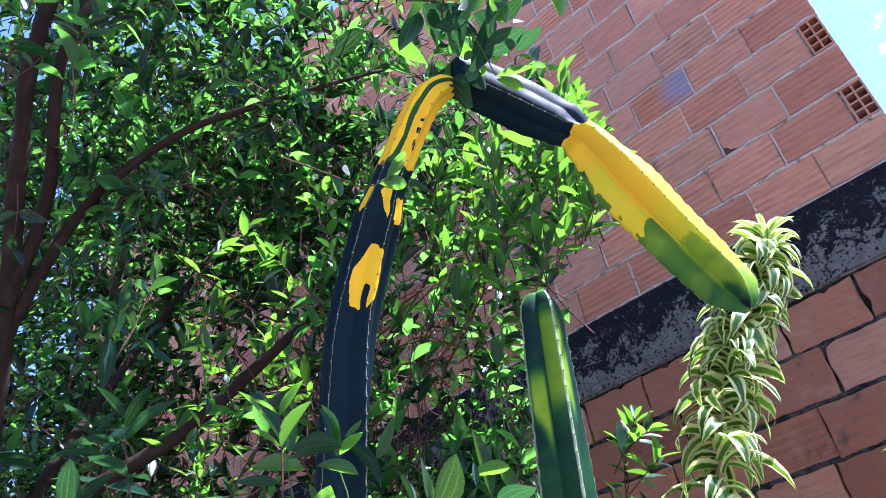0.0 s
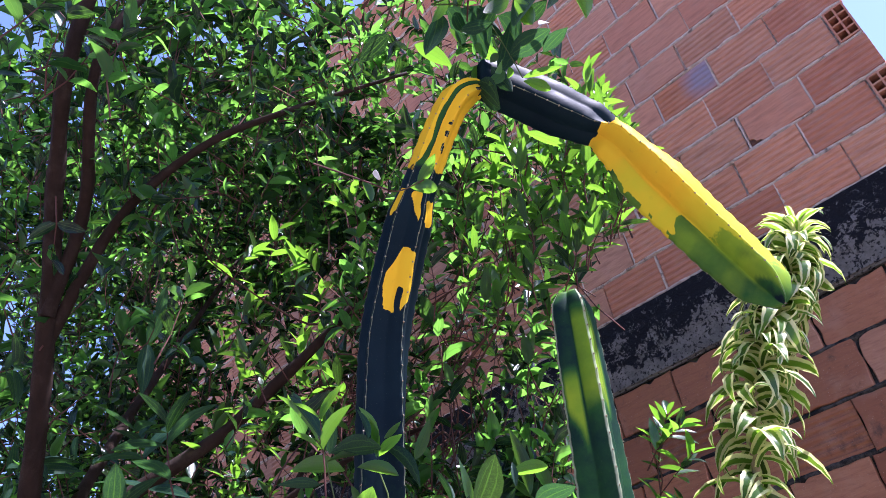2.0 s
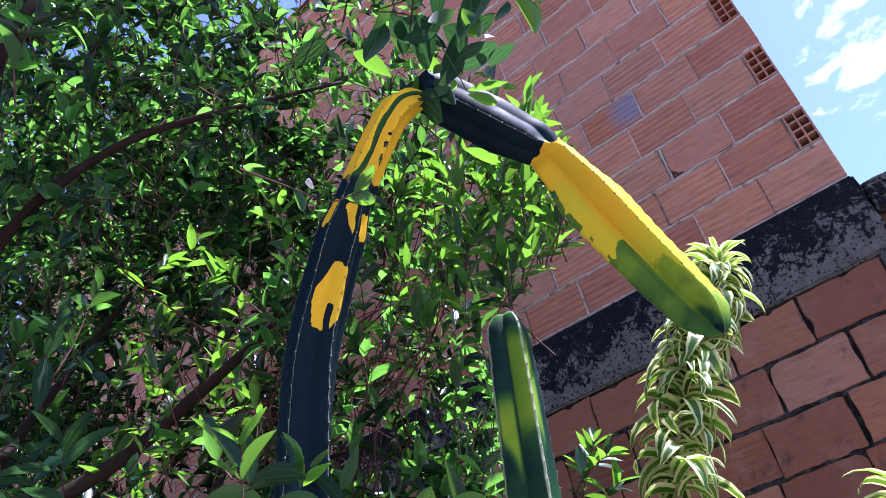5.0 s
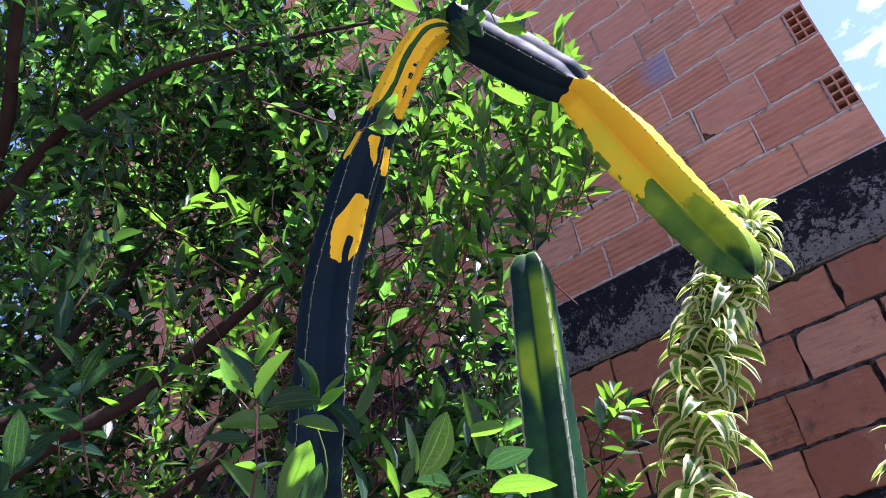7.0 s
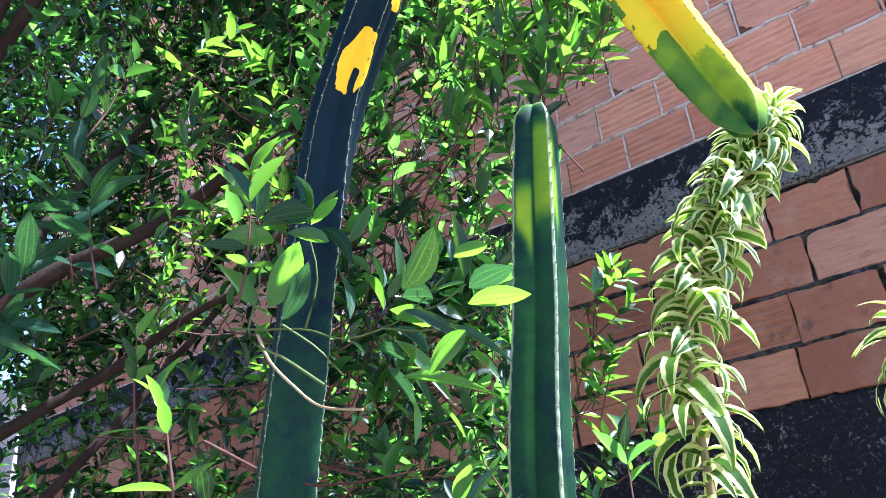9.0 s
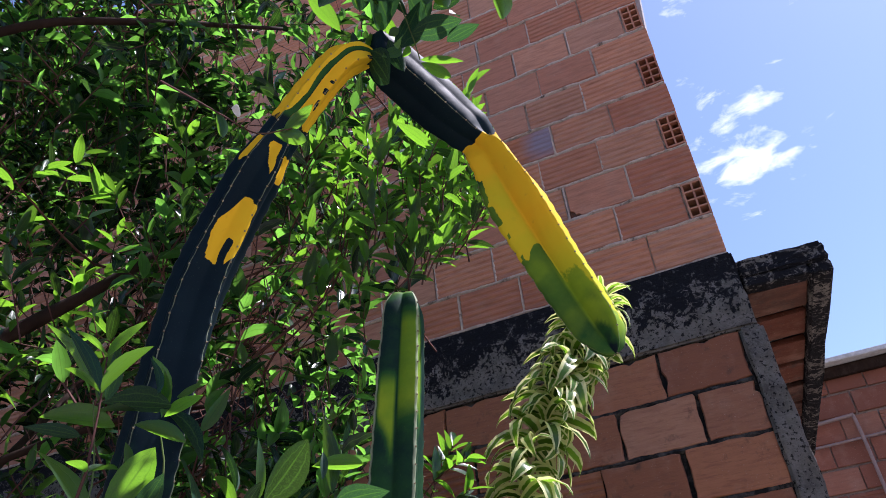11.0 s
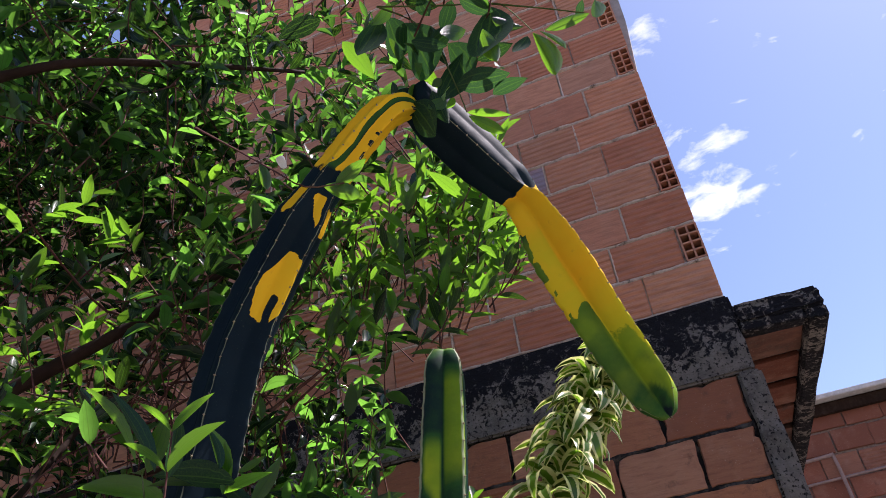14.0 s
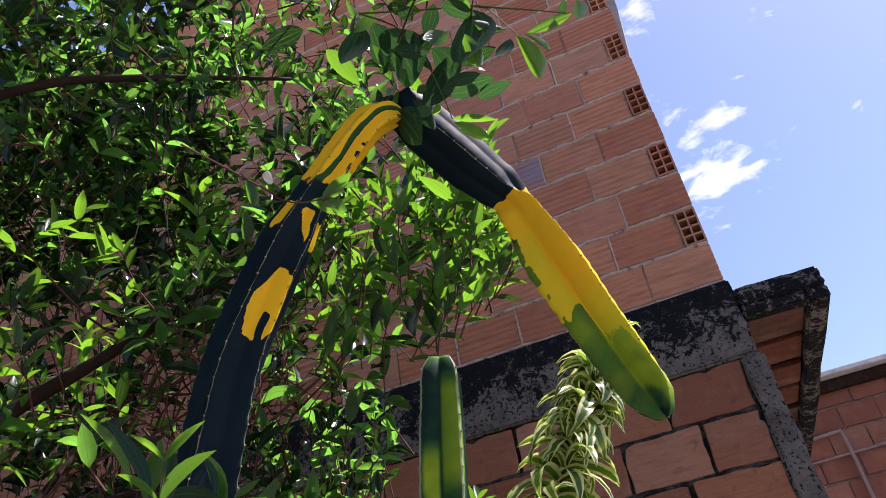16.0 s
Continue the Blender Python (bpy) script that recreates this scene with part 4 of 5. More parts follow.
for i in range(190):
    p = Vector((random.uniform(-3.4, -2.1), random.uniform(-2.55, -1.85), random.uniform(1.7, 3.7)))
    sprig(p - sb, Vector((0.3, -0.3, 0.5)) + rand_dir() * 0.8, 0.22, 10, 0.080, crown_low, twigs)
# added cover above the view, so less sun reaches the near left
for i in range(110):
    p = Vector((random.uniform(-1.1, -0.5), random.uniform(-2.8, -1.9), random.uniform(3.5, 4.4)))
    sprig(p - sb, Vector((0.3, -0.2, 0.6)) + rand_dir() * 0.8, 0.2, 10, 0.07, crown_far, twigs)

for i in range(150):
    y = random.uniform(-1.95, -1.25)
    p = Vector((random.uniform(-1.20, -0.76) - 0.5 * (y + 1.6), y, random.uniform(3.08, 3.78) + 1.3 * (y + 1.6)))
    sprig(p - sb, Vector((0.3, -0.2, 0.6)) + rand_dir() * 0.8, 0.18, 10, random.uniform(0.060, 0.080), crown_far, twigs)

# thin bare branchlets that carry the shoots
hubs = [(-1.0, -1.80, 2.62), (-1.19, -1.85, 2.45), (-1.25, -1.80, 2.2), (-1.3, -1.7, 2.0), (-1.6, -1.6, 2.5), (-1.6, -1.3, 3.1), (-1.05, -1.72, 2.22)]
for i in range(260):
    a = Vector(random.choice(hubs)) + rand_dir() * 0.10
    d = Vector((0.75, 0.25, 0.25)) + rand_dir() * 0.9
    e = a + d.normalized() * random.uniform(0.3, 0.65)
    if e.x > crown_edge(e.y, e.z) - 0.22 or e.z > 2.75 or e.y > -0.5 or e.y < -1.9 and e.x > -1.0:
        continue
    m1, m2 = a.lerp(e, 0.35) + rand_dir() * 0.09, a.lerp(e, 0.7) + rand_dir() * 0.09
    pts, _ = spline([p - sb for p in (a, m1, m2, e)], 0.05)
    twigs.add(pts, random.uniform(0.002, 0.0045), 0.0012)

for i in range(60):
    f = i / 59
    p = Vector((-1.30, -2.44, 2.60)).lerp(Vector((-0.86, -2.10, 2.92)), f) + Vector((random.uniform(-0.06, 0.06), random.uniform(-0.1, 0.06), random.uniform(-0.12, 0.08)))
    sprig(p - sb, Vector((0.3, -0.3, -0.1)) + rand_dir() * 0.8, 0.14, 8, 0.06, crown_mid, twigs)

for i in range(80):
    a = Vector((random.uniform(-1.9, -1.0), random.uniform(-2.25, -1.6), random.uniform(1.3, 1.85)))
    e = a + Vector((0.8, 0.1, -0.12)).lerp(rand_dir(), 0.25) * random.uniform(0.3, 0.6)
    pts, _ = spline([p - sb for p in (a, a.lerp(e, 0.5) + rand_dir() * 0.04, e)], 0.06)
    twigs.add(pts, random.uniform(0.002, 0.004), 0.001)

for i in range(46):
    f = random.random()
    p = Vector((-1.36, -2.05, 2.33)).lerp(Vector((-0.92, -1.83, 2.68)), f) + Vector((0.5, -0.45, -0.4)) * random.uniform(0.08, 0.26) + rand_dir() * 0.05
    sprig(p - sb, Vector((0.3, -0.2, 0.5)) + rand_dir() * 0.8, 0.14, 8, random.uniform(0.055, 0.075), crown_mid, twigs)

# shoots that stand out one by one
SHOOTS = [
    ((-0.74, -1.39, 2.16), (0.5, 0.0, 0.9), 0.16, 12, 0.075), ((-0.70, -1.42, 2.05), (0.9, 0.0, 0.4), 0.16, 10, 0.07),
    ((-0.78, -1.45, 1.95), (0.8, 0.0, 0.2), 0.14, 8, 0.065),
    ((-0.69, -2.40, 1.95), (0.1, 0.0, 1.0), 0.14, 6, 0.060),
    ((-0.86, -2.42, 1.80), (0.1, -0.2, 0.9), 0.16, 10, 0.060),
    ((-0.58, -2.25, 1.50), (0.7, -0.1, 0.6), 0.16, 12, 0.065), ((-0.74, -2.46, 1.70), (-0.1, -0.1, 0.9), 0.14, 8, 0.060),
    ((-0.59, -1.84, 2.36), (0.2, 0.0, 1.0), 0.14, 10, 0.075),
]
limb("limb", [(-0.9, -2.6, 3.28), (-0.72, -2.42, 3.1), (-0.58, -2.28, 2.92), (-0.46, -2.2, 2.82), (-0.34, -2.14, 2.74)], 0.010, 0.003)
SHOOT_LIT = [
    ((-0.611, -2.246, 1.826), (-0.545, -2.262, 1.866), 0.55, 1),
    ((-0.532, -2.236, 1.786), (-0.449, -2.25, 1.769), 0.3, 1),
    ((-0.523, -2.256, 1.75), (-0.568, -2.26, 1.721), 0.5, 1),
    ((-0.555, -2.205, 1.832), (-0.563, -2.193, 1.911), 0.25, 1),
    ((-0.574, -2.214, 1.863), (-0.505, -2.225, 1.849), 0.26, 1),
    ((-0.642, -2.228, 1.803), (-0.581, -2.237, 1.786), 0.35, 1),
    ((-0.606, -2.25, 1.705), (-0.58, -2.265, 1.654), 0.3, 1),
    ((-0.566, -2.247, 1.682), (-0.554, -2.23, 1.653), 0.22, 1),
    ((-0.731, -2.21, 1.941), (-0.704, -2.198, 1.988), 0.35, 1),
    ((-0.705, -2.212, 1.881), (-0.655, -2.224, 1.827), 0.3, 1),
    ((-0.639, -2.241, 1.825), (-0.624, -2.236, 1.85), 0.5, 1),
    ((-0.598, -2.216, 1.788), (-0.654, -2.202, 1.827), 0.4, 1),
]
SHOOT_SHADED = [
    ((-0.557, -2.197, 1.823), (-0.484, -2.214, 1.826), 0.42, 0),
    ((-0.672, -2.214, 1.856), (-0.693, -2.207, 1.915), 0.3, 0),
    ((-0.637, -2.22, 1.831), (-0.577, -2.233, 1.812), 0.5, 0),
    ((-0.747, -2.222, 1.909), (-0.687, -2.238, 1.831), 0.3, 0),
    ((-0.688, -2.194, 1.764), (-0.649, -2.179, 1.711), 0.36, 0),
    ((-0.781, -2.217, 1.977), (-0.703, -2.225, 1.903), 0.2, 0),
    ((-0.675, -2.195, 1.811), (-0.621, -2.193, 1.767), 0.24, 0),
    ((-0.659, -2.197, 1.769), (-0.708, -2.183, 1.796), 0.45, 0),
    ((-0.596, -2.219, 1.82), (-0.562, -2.223, 1.84), 0.3, 0),
    ((-0.544, -2.214, 1.792), (-0.515, -2.217, 1.766), 0.35, 0),
    ((-0.609, -2.24, 1.725), (-0.58, -2.248, 1.689), 0.3, 0),
]
SHOOT_GLOSSY = [
    ((-0.635, -2.221, 1.839), (-0.619, -2.24, 1.892), 0.24, 2),
    ((-0.547, -2.267, 1.798), (-0.518, -2.262, 1.8), 0.5, 2),
    ((-0.609, -2.253, 1.798), (-0.526, -2.252, 1.75), 0.16, 2),
    ((-0.555, -2.242, 1.767), (-0.483, -2.248, 1.715), 0.15, 2),
    ((-0.661, -2.21, 1.787), (-0.576, -2.222, 1.714), 0.16, 2),
    ((-0.621, -2.245, 1.726), (-0.509, -2.257, 1.689), 0.13, 2),
    ((-0.539, -2.232, 1.736), (-0.5, -2.241, 1.702), 0.28, 2),
    ((-0.563, -2.249, 1.79), (-0.54, -2.239, 1.774), 0.45, 2),
    ((-0.538, -2.251, 1.832), (-0.538, -2.248, 1.86), 0.32, 2),
    ((-0.637, -2.216, 1.744), (-0.592, -2.232, 1.738), 0.4, 2),
    ((-0.657, -2.266, 1.76), (-0.663, -2.277, 1.772), 0.3, 2),
    ((-0.618, -2.224, 1.762), (-0.634, -2.219, 1.742), 0.3, 2),
]
SHOOT_LEFT = [
    ((-0.71, -2.356, 1.806), (-0.65, -2.363, 1.855), 0.5, 1),
    ((-0.682, -2.359, 1.783), (-0.638, -2.361, 1.828), 0.42, 0),
    ((-0.721, -2.367, 1.807), (-0.799, -2.36, 1.906), 0.26, 2),
    ((-0.687, -2.316, 1.916), (-0.712, -2.298, 1.99), 0.36, 1),
    ((-0.671, -2.326, 1.92), (-0.762, -2.308, 1.961), 0.34, 0),
    ((-0.717, -2.369, 1.921), (-0.699, -2.377, 1.97), 0.38, 0),
    ((-0.678, -2.312, 1.935), (-0.657, -2.301, 1.949), 0.3, 1),
    ((-0.759, -2.345, 1.848), (-0.77, -2.328, 1.883), 0.3, 1),
    ((-0.685, -2.333, 1.933), (-0.705, -2.32, 1.98), 0.25, 0),
    ((-0.693, -2.352, 1.854), (-0.684, -2.365, 1.869), 0.5, 2),
    ((-0.772, -2.343, 1.906), (-0.824, -2.358, 1.926), 0.28, 0),
    ((-0.751, -2.347, 1.942), (-0.81, -2.329, 2.041), 0.14, 0),
]
SHOOT_UPPER = [
    ((-0.791, -2.313, 1.961), (-0.766, -2.321, 2.013), 0.42),
    ((-0.816, -2.304, 1.98), (-0.873, -2.304, 2.086), 0.16),
    ((-0.694, -2.314, 1.916), (-0.69, -2.314, 1.962), 0.34),
    ((-0.698, -2.306, 1.92), (-0.632, -2.324, 1.928), 0.26),
    ((-0.714, -2.3, 1.931), (-0.772, -2.32, 1.946), 0.28),
    ((-0.768, -2.305, 1.929), (-0.888, -2.291, 1.977), 0.3),
    ((-0.725, -2.32, 1.914), (-0.663, -2.308, 1.887), 0.3),
]
BOUGH_DARK = [
    ((-0.427, -2.163, 2.521), (-0.349, -2.159, 2.514), 0.45),
    ((-0.347, -2.171, 2.659), (-0.366, -2.191, 2.506), 0.45),
    ((-0.409, -2.167, 2.721), (-0.436, -2.147, 2.674), 0.45),
    ((-0.461, -2.167, 2.564), (-0.489, -2.155, 2.705), 0.5),
    ((-0.532, -2.151, 2.77), (-0.519, -2.131, 2.672), 0.5),
    ((-0.543, -2.163, 2.757), (-0.576, -2.17, 2.657), 0.45),
    ((-0.407, -2.159, 2.595), (-0.457, -2.147, 2.521), 0.5),
    ((-0.5, -2.169, 2.515), (-0.464, -2.158, 2.444), 0.6),
    ((-0.536, -2.153, 2.572), (-0.487, -2.138, 2.546), 0.4),
    ((-0.49, -2.17, 2.764), (-0.442, -2.151, 2.744), 0.45),
    ((-0.304, -2.169, 2.562), (-0.327, -2.176, 2.523), 0.5),
    ((-0.211, -2.158, 2.607), (-0.227, -2.139, 2.592), 0.4),
    ((-0.405, -2.164, 2.517), (-0.426, -2.145, 2.631), 0.5),
]
BOUGH_LIT = [
    ((-0.296, -2.159, 2.577), (-0.275, -2.167, 2.458), 0.26),
    ((-0.208, -2.164, 2.564), (-0.272, -2.177, 2.55), 0.26),
    ((-0.195, -2.168, 2.583), (-0.194, -2.182, 2.516), 0.35),
    ((-0.42, -2.156, 2.467), (-0.364, -2.136, 2.454), 0.22),
    ((-0.416, -2.167, 2.448), (-0.366, -2.185, 2.373), 0.2),
    ((-0.493, -2.15, 2.529), (-0.517, -2.149, 2.523), 0.7),
    ((-0.447, -2.162, 2.506), (-0.472, -2.172, 2.481), 0.7),
    ((-0.434, -2.158, 2.503), (-0.451, -2.145, 2.505), 0.6),
    ((-0.448, -2.161, 2.55), (-0.464, -2.164, 2.541), 0.8),
    ((-0.526, -2.169, 2.688), (-0.512, -2.152, 2.637), 0.3),
    ((-0.527, -2.169, 2.58), (-0.525, -2.17, 2.535), 0.3),
    ((-0.286, -2.153, 2.582), (-0.252, -2.168, 2.504), 0.1),
]
STEMS = [
    [(-0.857, -2.3, 1.837), (-0.80, -2.29, 1.822), (-0.748, -2.27, 1.812), (-0.705, -2.25, 1.792), (-0.659, -2.23, 1.797), (-0.62, -2.23, 1.803), (-0.566, -2.23, 1.83)],
    [(-0.62, -2.23, 1.803), (-0.575, -2.23, 1.80), (-0.536, -2.23, 1.812)],
    [(-0.659, -2.23, 1.797), (-0.59, -2.23, 1.775), (-0.521, -2.23, 1.777)],
    [(-0.651, -2.33, 1.711), (-0.686, -2.35, 1.743), (-0.75, -2.35, 1.787), (-0.76, -2.33, 1.86), (-0.801, -2.31, 1.965)],
    [(-0.748, -2.27, 1.812), (-0.705, -2.29, 1.86), (-0.702, -2.31, 1.917)],
    [(-0.754, -2.3, 1.812), (-0.695, -2.3, 1.768), (-0.654, -2.3, 1.727)],
]
BOUGH_STEMS = [
    [(-0.53, -2.2, 2.737), (-0.482, -2.17, 2.707), (-0.45, -2.16, 2.636), (-0.428, -2.16, 2.525), (-0.419, -2.16, 2.463)],
    [(-0.53, -2.2, 2.737), (-0.44, -2.17, 2.72), (-0.353, -2.16, 2.685), (-0.327, -2.16, 2.66), (-0.295, -2.16, 2.579)],
    [(-0.353, -2.16, 2.685), (-0.27, -2.16, 2.62), (-0.21, -2.16, 2.57)],
]
TWIG_ACROSS = [(-0.82, -2.27, 2.527), (-0.735, -2.27, 2.437), (-0.684, -2.27, 2.382), (-0.627, -2.27, 2.323), (-0.569, -2.27, 2.304)]
tendril = [(-0.80, -2.3, 1.813), (-0.775, -2.3, 1.773), (-0.733, -2.3, 1.734), (-0.689, -2.3, 1.702), (-0.627, -2.3, 1.685)]
v, f = tube(rel(tendril, sb), (0.0020, 0.0014), 6, 0.008)
piece("tendril", mesh_from("tendril", v, f, CANE), shrub, "thin pale hanging tendril")
twigs.add(spline([Vector(p) - sb for p in TWIG_ACROSS], 0.02)[0], 0.0022, 0.0011)
stems = Twigs()
for line in STEMS + BOUGH_STEMS:
    stems.add(spline([Vector(p) - sb for p in line], 0.02)[0], 0.0019, 0.0010)


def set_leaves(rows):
    """Leaves of the near shoots: 0 the shaded copy, 1 lit, 2 glossy and turned so that it mirrors the sun."""
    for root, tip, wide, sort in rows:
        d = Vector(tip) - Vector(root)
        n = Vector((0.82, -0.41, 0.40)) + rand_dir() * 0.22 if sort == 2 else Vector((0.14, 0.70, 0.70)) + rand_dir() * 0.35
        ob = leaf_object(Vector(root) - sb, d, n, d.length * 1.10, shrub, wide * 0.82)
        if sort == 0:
            ob.data = random.choice(SHADED)


def hero_leaves(rows, lighter, slim=0.78, stray=0.35):
    """Leaves set one by one, each on a short stalk; the second argument is the share left lit."""
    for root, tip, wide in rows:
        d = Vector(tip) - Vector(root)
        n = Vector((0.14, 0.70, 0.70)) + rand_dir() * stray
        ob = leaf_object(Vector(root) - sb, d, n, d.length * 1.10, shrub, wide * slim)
        if random.random() > lighter:
            ob.data = random.choice(SHADED)


for rows in (SHOOT_LIT, SHOOT_SHADED, SHOOT_GLOSSY, SHOOT_LEFT):
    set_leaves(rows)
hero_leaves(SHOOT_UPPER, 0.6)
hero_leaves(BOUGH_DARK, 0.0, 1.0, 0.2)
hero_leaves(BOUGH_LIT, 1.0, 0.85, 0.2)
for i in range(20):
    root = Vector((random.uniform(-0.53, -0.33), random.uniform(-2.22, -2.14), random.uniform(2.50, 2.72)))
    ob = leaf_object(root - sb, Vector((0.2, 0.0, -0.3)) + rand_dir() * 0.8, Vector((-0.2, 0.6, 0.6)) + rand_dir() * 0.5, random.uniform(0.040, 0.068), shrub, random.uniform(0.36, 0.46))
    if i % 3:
        ob.data = random.choice(SHADED)
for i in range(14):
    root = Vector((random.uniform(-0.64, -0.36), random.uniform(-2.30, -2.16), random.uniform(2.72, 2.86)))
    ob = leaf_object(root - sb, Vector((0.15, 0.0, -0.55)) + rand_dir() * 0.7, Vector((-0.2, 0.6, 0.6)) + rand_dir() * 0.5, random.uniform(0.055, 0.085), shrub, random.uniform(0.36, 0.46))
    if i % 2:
        ob.data = random.choice(SHADED)
for i in range(11):
    tip = Vector((random.uniform(-0.84, -0.69), random.uniform(-1.47, -1.38), random.uniform(1.74, 2.12)))
    sprig(tip - sb, Vector((0.7, -0.1, 0.7)) + rand_dir() * 0.4, 0.12, 10, random.uniform(0.060, 0.075), None, twigs, shrub, 0.8)
for i in range(3):
    tip = Vector((random.uniform(-0.74, -0.44), random.uniform(-2.42, -2.18), random.uniform(1.42, 1.60)))
    sprig(tip - sb, Vector((0.15, -0.1, 0.9)) + rand_dir() * 0.4, 0.15, 10, random.uniform(0.055, 0.078), None, twigs, shrub, 0.8)
leaf_object(Vector((-0.583, -2.27, 2.303)) - sb, Vector((0.06, 0.0, 0.035)), Vector((-0.2, 0.6, 0.7)), 0.055, shrub, 0.34)
leaf_object(Vector((-0.60, -2.27, 2.312)) - sb, Vector((0.06, 0.01, -0.04)), Vector((-0.2, 0.6, 0.7)), 0.065, shrub, 0.34)
leaf_object(Vector((-0.70, -2.27, 2.40)) - sb, Vector((0.01, 0.01, -0.05)), Vector((-0.2, 0.6, 0.7)), 0.055, shrub, 0.3)
white = leaf_object(Vector((-0.672, -2.272, 2.392)) - sb, Vector((0.022, 0.0, -0.022)), Vector((-0.30, 0.5, 0.8)), 0.034, shrub, 0.5)
white.data = white.data.copy()
white.data.materials.clear()
white.data.materials.append(WHITE_LEAF)
tagged(white, "small leaf coloured white as if sunlit")
# unseen sprigs added overhead to shade the bough and the cactus stem
for i in range(28):
    p = Vector((random.uniform(-0.52, -0.31), random.uniform(-2.46, -2.20), random.uniform(2.68, 2.82)))
    sprig(p - sb, Vector((0.7, -0.1, 0.2)) + rand_dir() * 0.6, 0.14, 10, 0.065, crown_far, twigs)
near_crown = shrub
for tip, grow, length, count, size in SHOOTS:
    sprig(Vector(tip) - sb, grow, length, count, size, None, twigs, near_crown)
for i in range(13):
    # broad leaves round the trunk, in the shaded copy of the material
    tip = Vector((random.uniform(-1.95, -1.15), random.uniform(-2.46, -2.28), random.uniform(1.98, 2.50)))
    sprig(tip - sb, Vector((0.5, -0.2, 0.4)) + rand_dir() * 0.6, 0.16, 8, random.uniform(0.085, 0.115), None, twigs, shrub, 0.8, True)


for i in range(44):
    # shoots in the sun below the gaps of the crown
    p = Vector((-1.34, -2.00, 2.52)) if i % 3 else Vector((-1.75, -1.75, 2.45))
    tip = p + Vector((random.gauss(0, 0.12), random.gauss(0, 0.08), random.gauss(0, 0.15)))
    sprig(tip - sb, Vector((0.35, -0.3, 0.75)) + rand_dir() * 0.6, 0.12, 8, random.uniform(0.060, 0.085), None, twigs, shrub, 0.7)


def sunny_edge(depth):
    """A place in the sunny side of the crown that hangs towards the wall's corner."""
    y, u = random.uniform(-1.90, -1.50), random.uniform(0.0, 0.36)
    b = y + 1.85
    return Vector((-0.455 - 0.32 * b - 1.6 * max(0.0, 0.07 - u) - depth, y, 2.33 + 0.85 * b + u))


made, spots = 0, []
while made < 72:
    p = sunny_edge(random.uniform(-0.01, 0.36))
    if any((p - q).length < 0.065 for q in spots):
        continue
    spots.append(p)
    made += 1
    sprig(p - sb, Vector((0.3, -0.1, 1.0)) + rand_dir() * 0.35, 0.085, 8, random.uniform(0.060, 0.085), None, twigs, shrub, 0.42)
made, spots = 0, []
while made < 56:
    p = sunny_edge(random.uniform(-0.04, 0.10))
    if any((p - q).length < 0.05 for q in spots):
        continue
    spots.append(p)
    made += 1
    sprig(p - sb, Vector((0.45, -0.05, 0.85)) + rand_dir() * 0.25, 0.08, 7, random.uniform(0.055, 0.085), None, twigs, shrub, 0.38)
crown_far.build("crown", LEAF, shrub)
crown_dim.build("crown", LEAF_DIM, shrub)
crown_mid.build("crown", LEAF, shrub)
crown_low.build("crown", LEAF, shrub)
twigs.build("brushwood", TWIG, shrub)
stems.build("green_shoots", GREEN_STEM, shrub)


# ---- the striped dracaenas ----
def ribbon(arch, droop, width):
    rows = (0.0, 0.10, 0.25, 0.42, 0.60, 0.78, 0.92, 1.0)
    half = (0.32, 0.40, 0.48, 0.5, 0.46, 0.33, 0.15, 0.0)
    v, f, u = leaf_form(0.0, 0.0, 0.0, rows, half)
    out = []
    for x, t, z in v:
        a = arch * 1.0 - droop * t
        # arc length t bent upwards first and then over
        y = math.sin(droop * t) / droop * math.cos(arch) + (1 - math.cos(droop * t)) / droop * math.sin(arch)
        zz = math.sin(arch) * math.sin(droop * t) / droop - math.cos(arch) * (1 - math.cos(droop * t)) / droop
        out.append((x * width, y, zz + abs(x) * width * 0.45))
    return mesh_from("leaf", out, f, STRIPED, u)


BLADES = [ribbon(0.55, 1.9, 0.18), ribbon(0.45, 2.4, 0.20), ribbon(0.35, 2.7, 0.23), ribbon(0.10, 2.1, 0.25)]


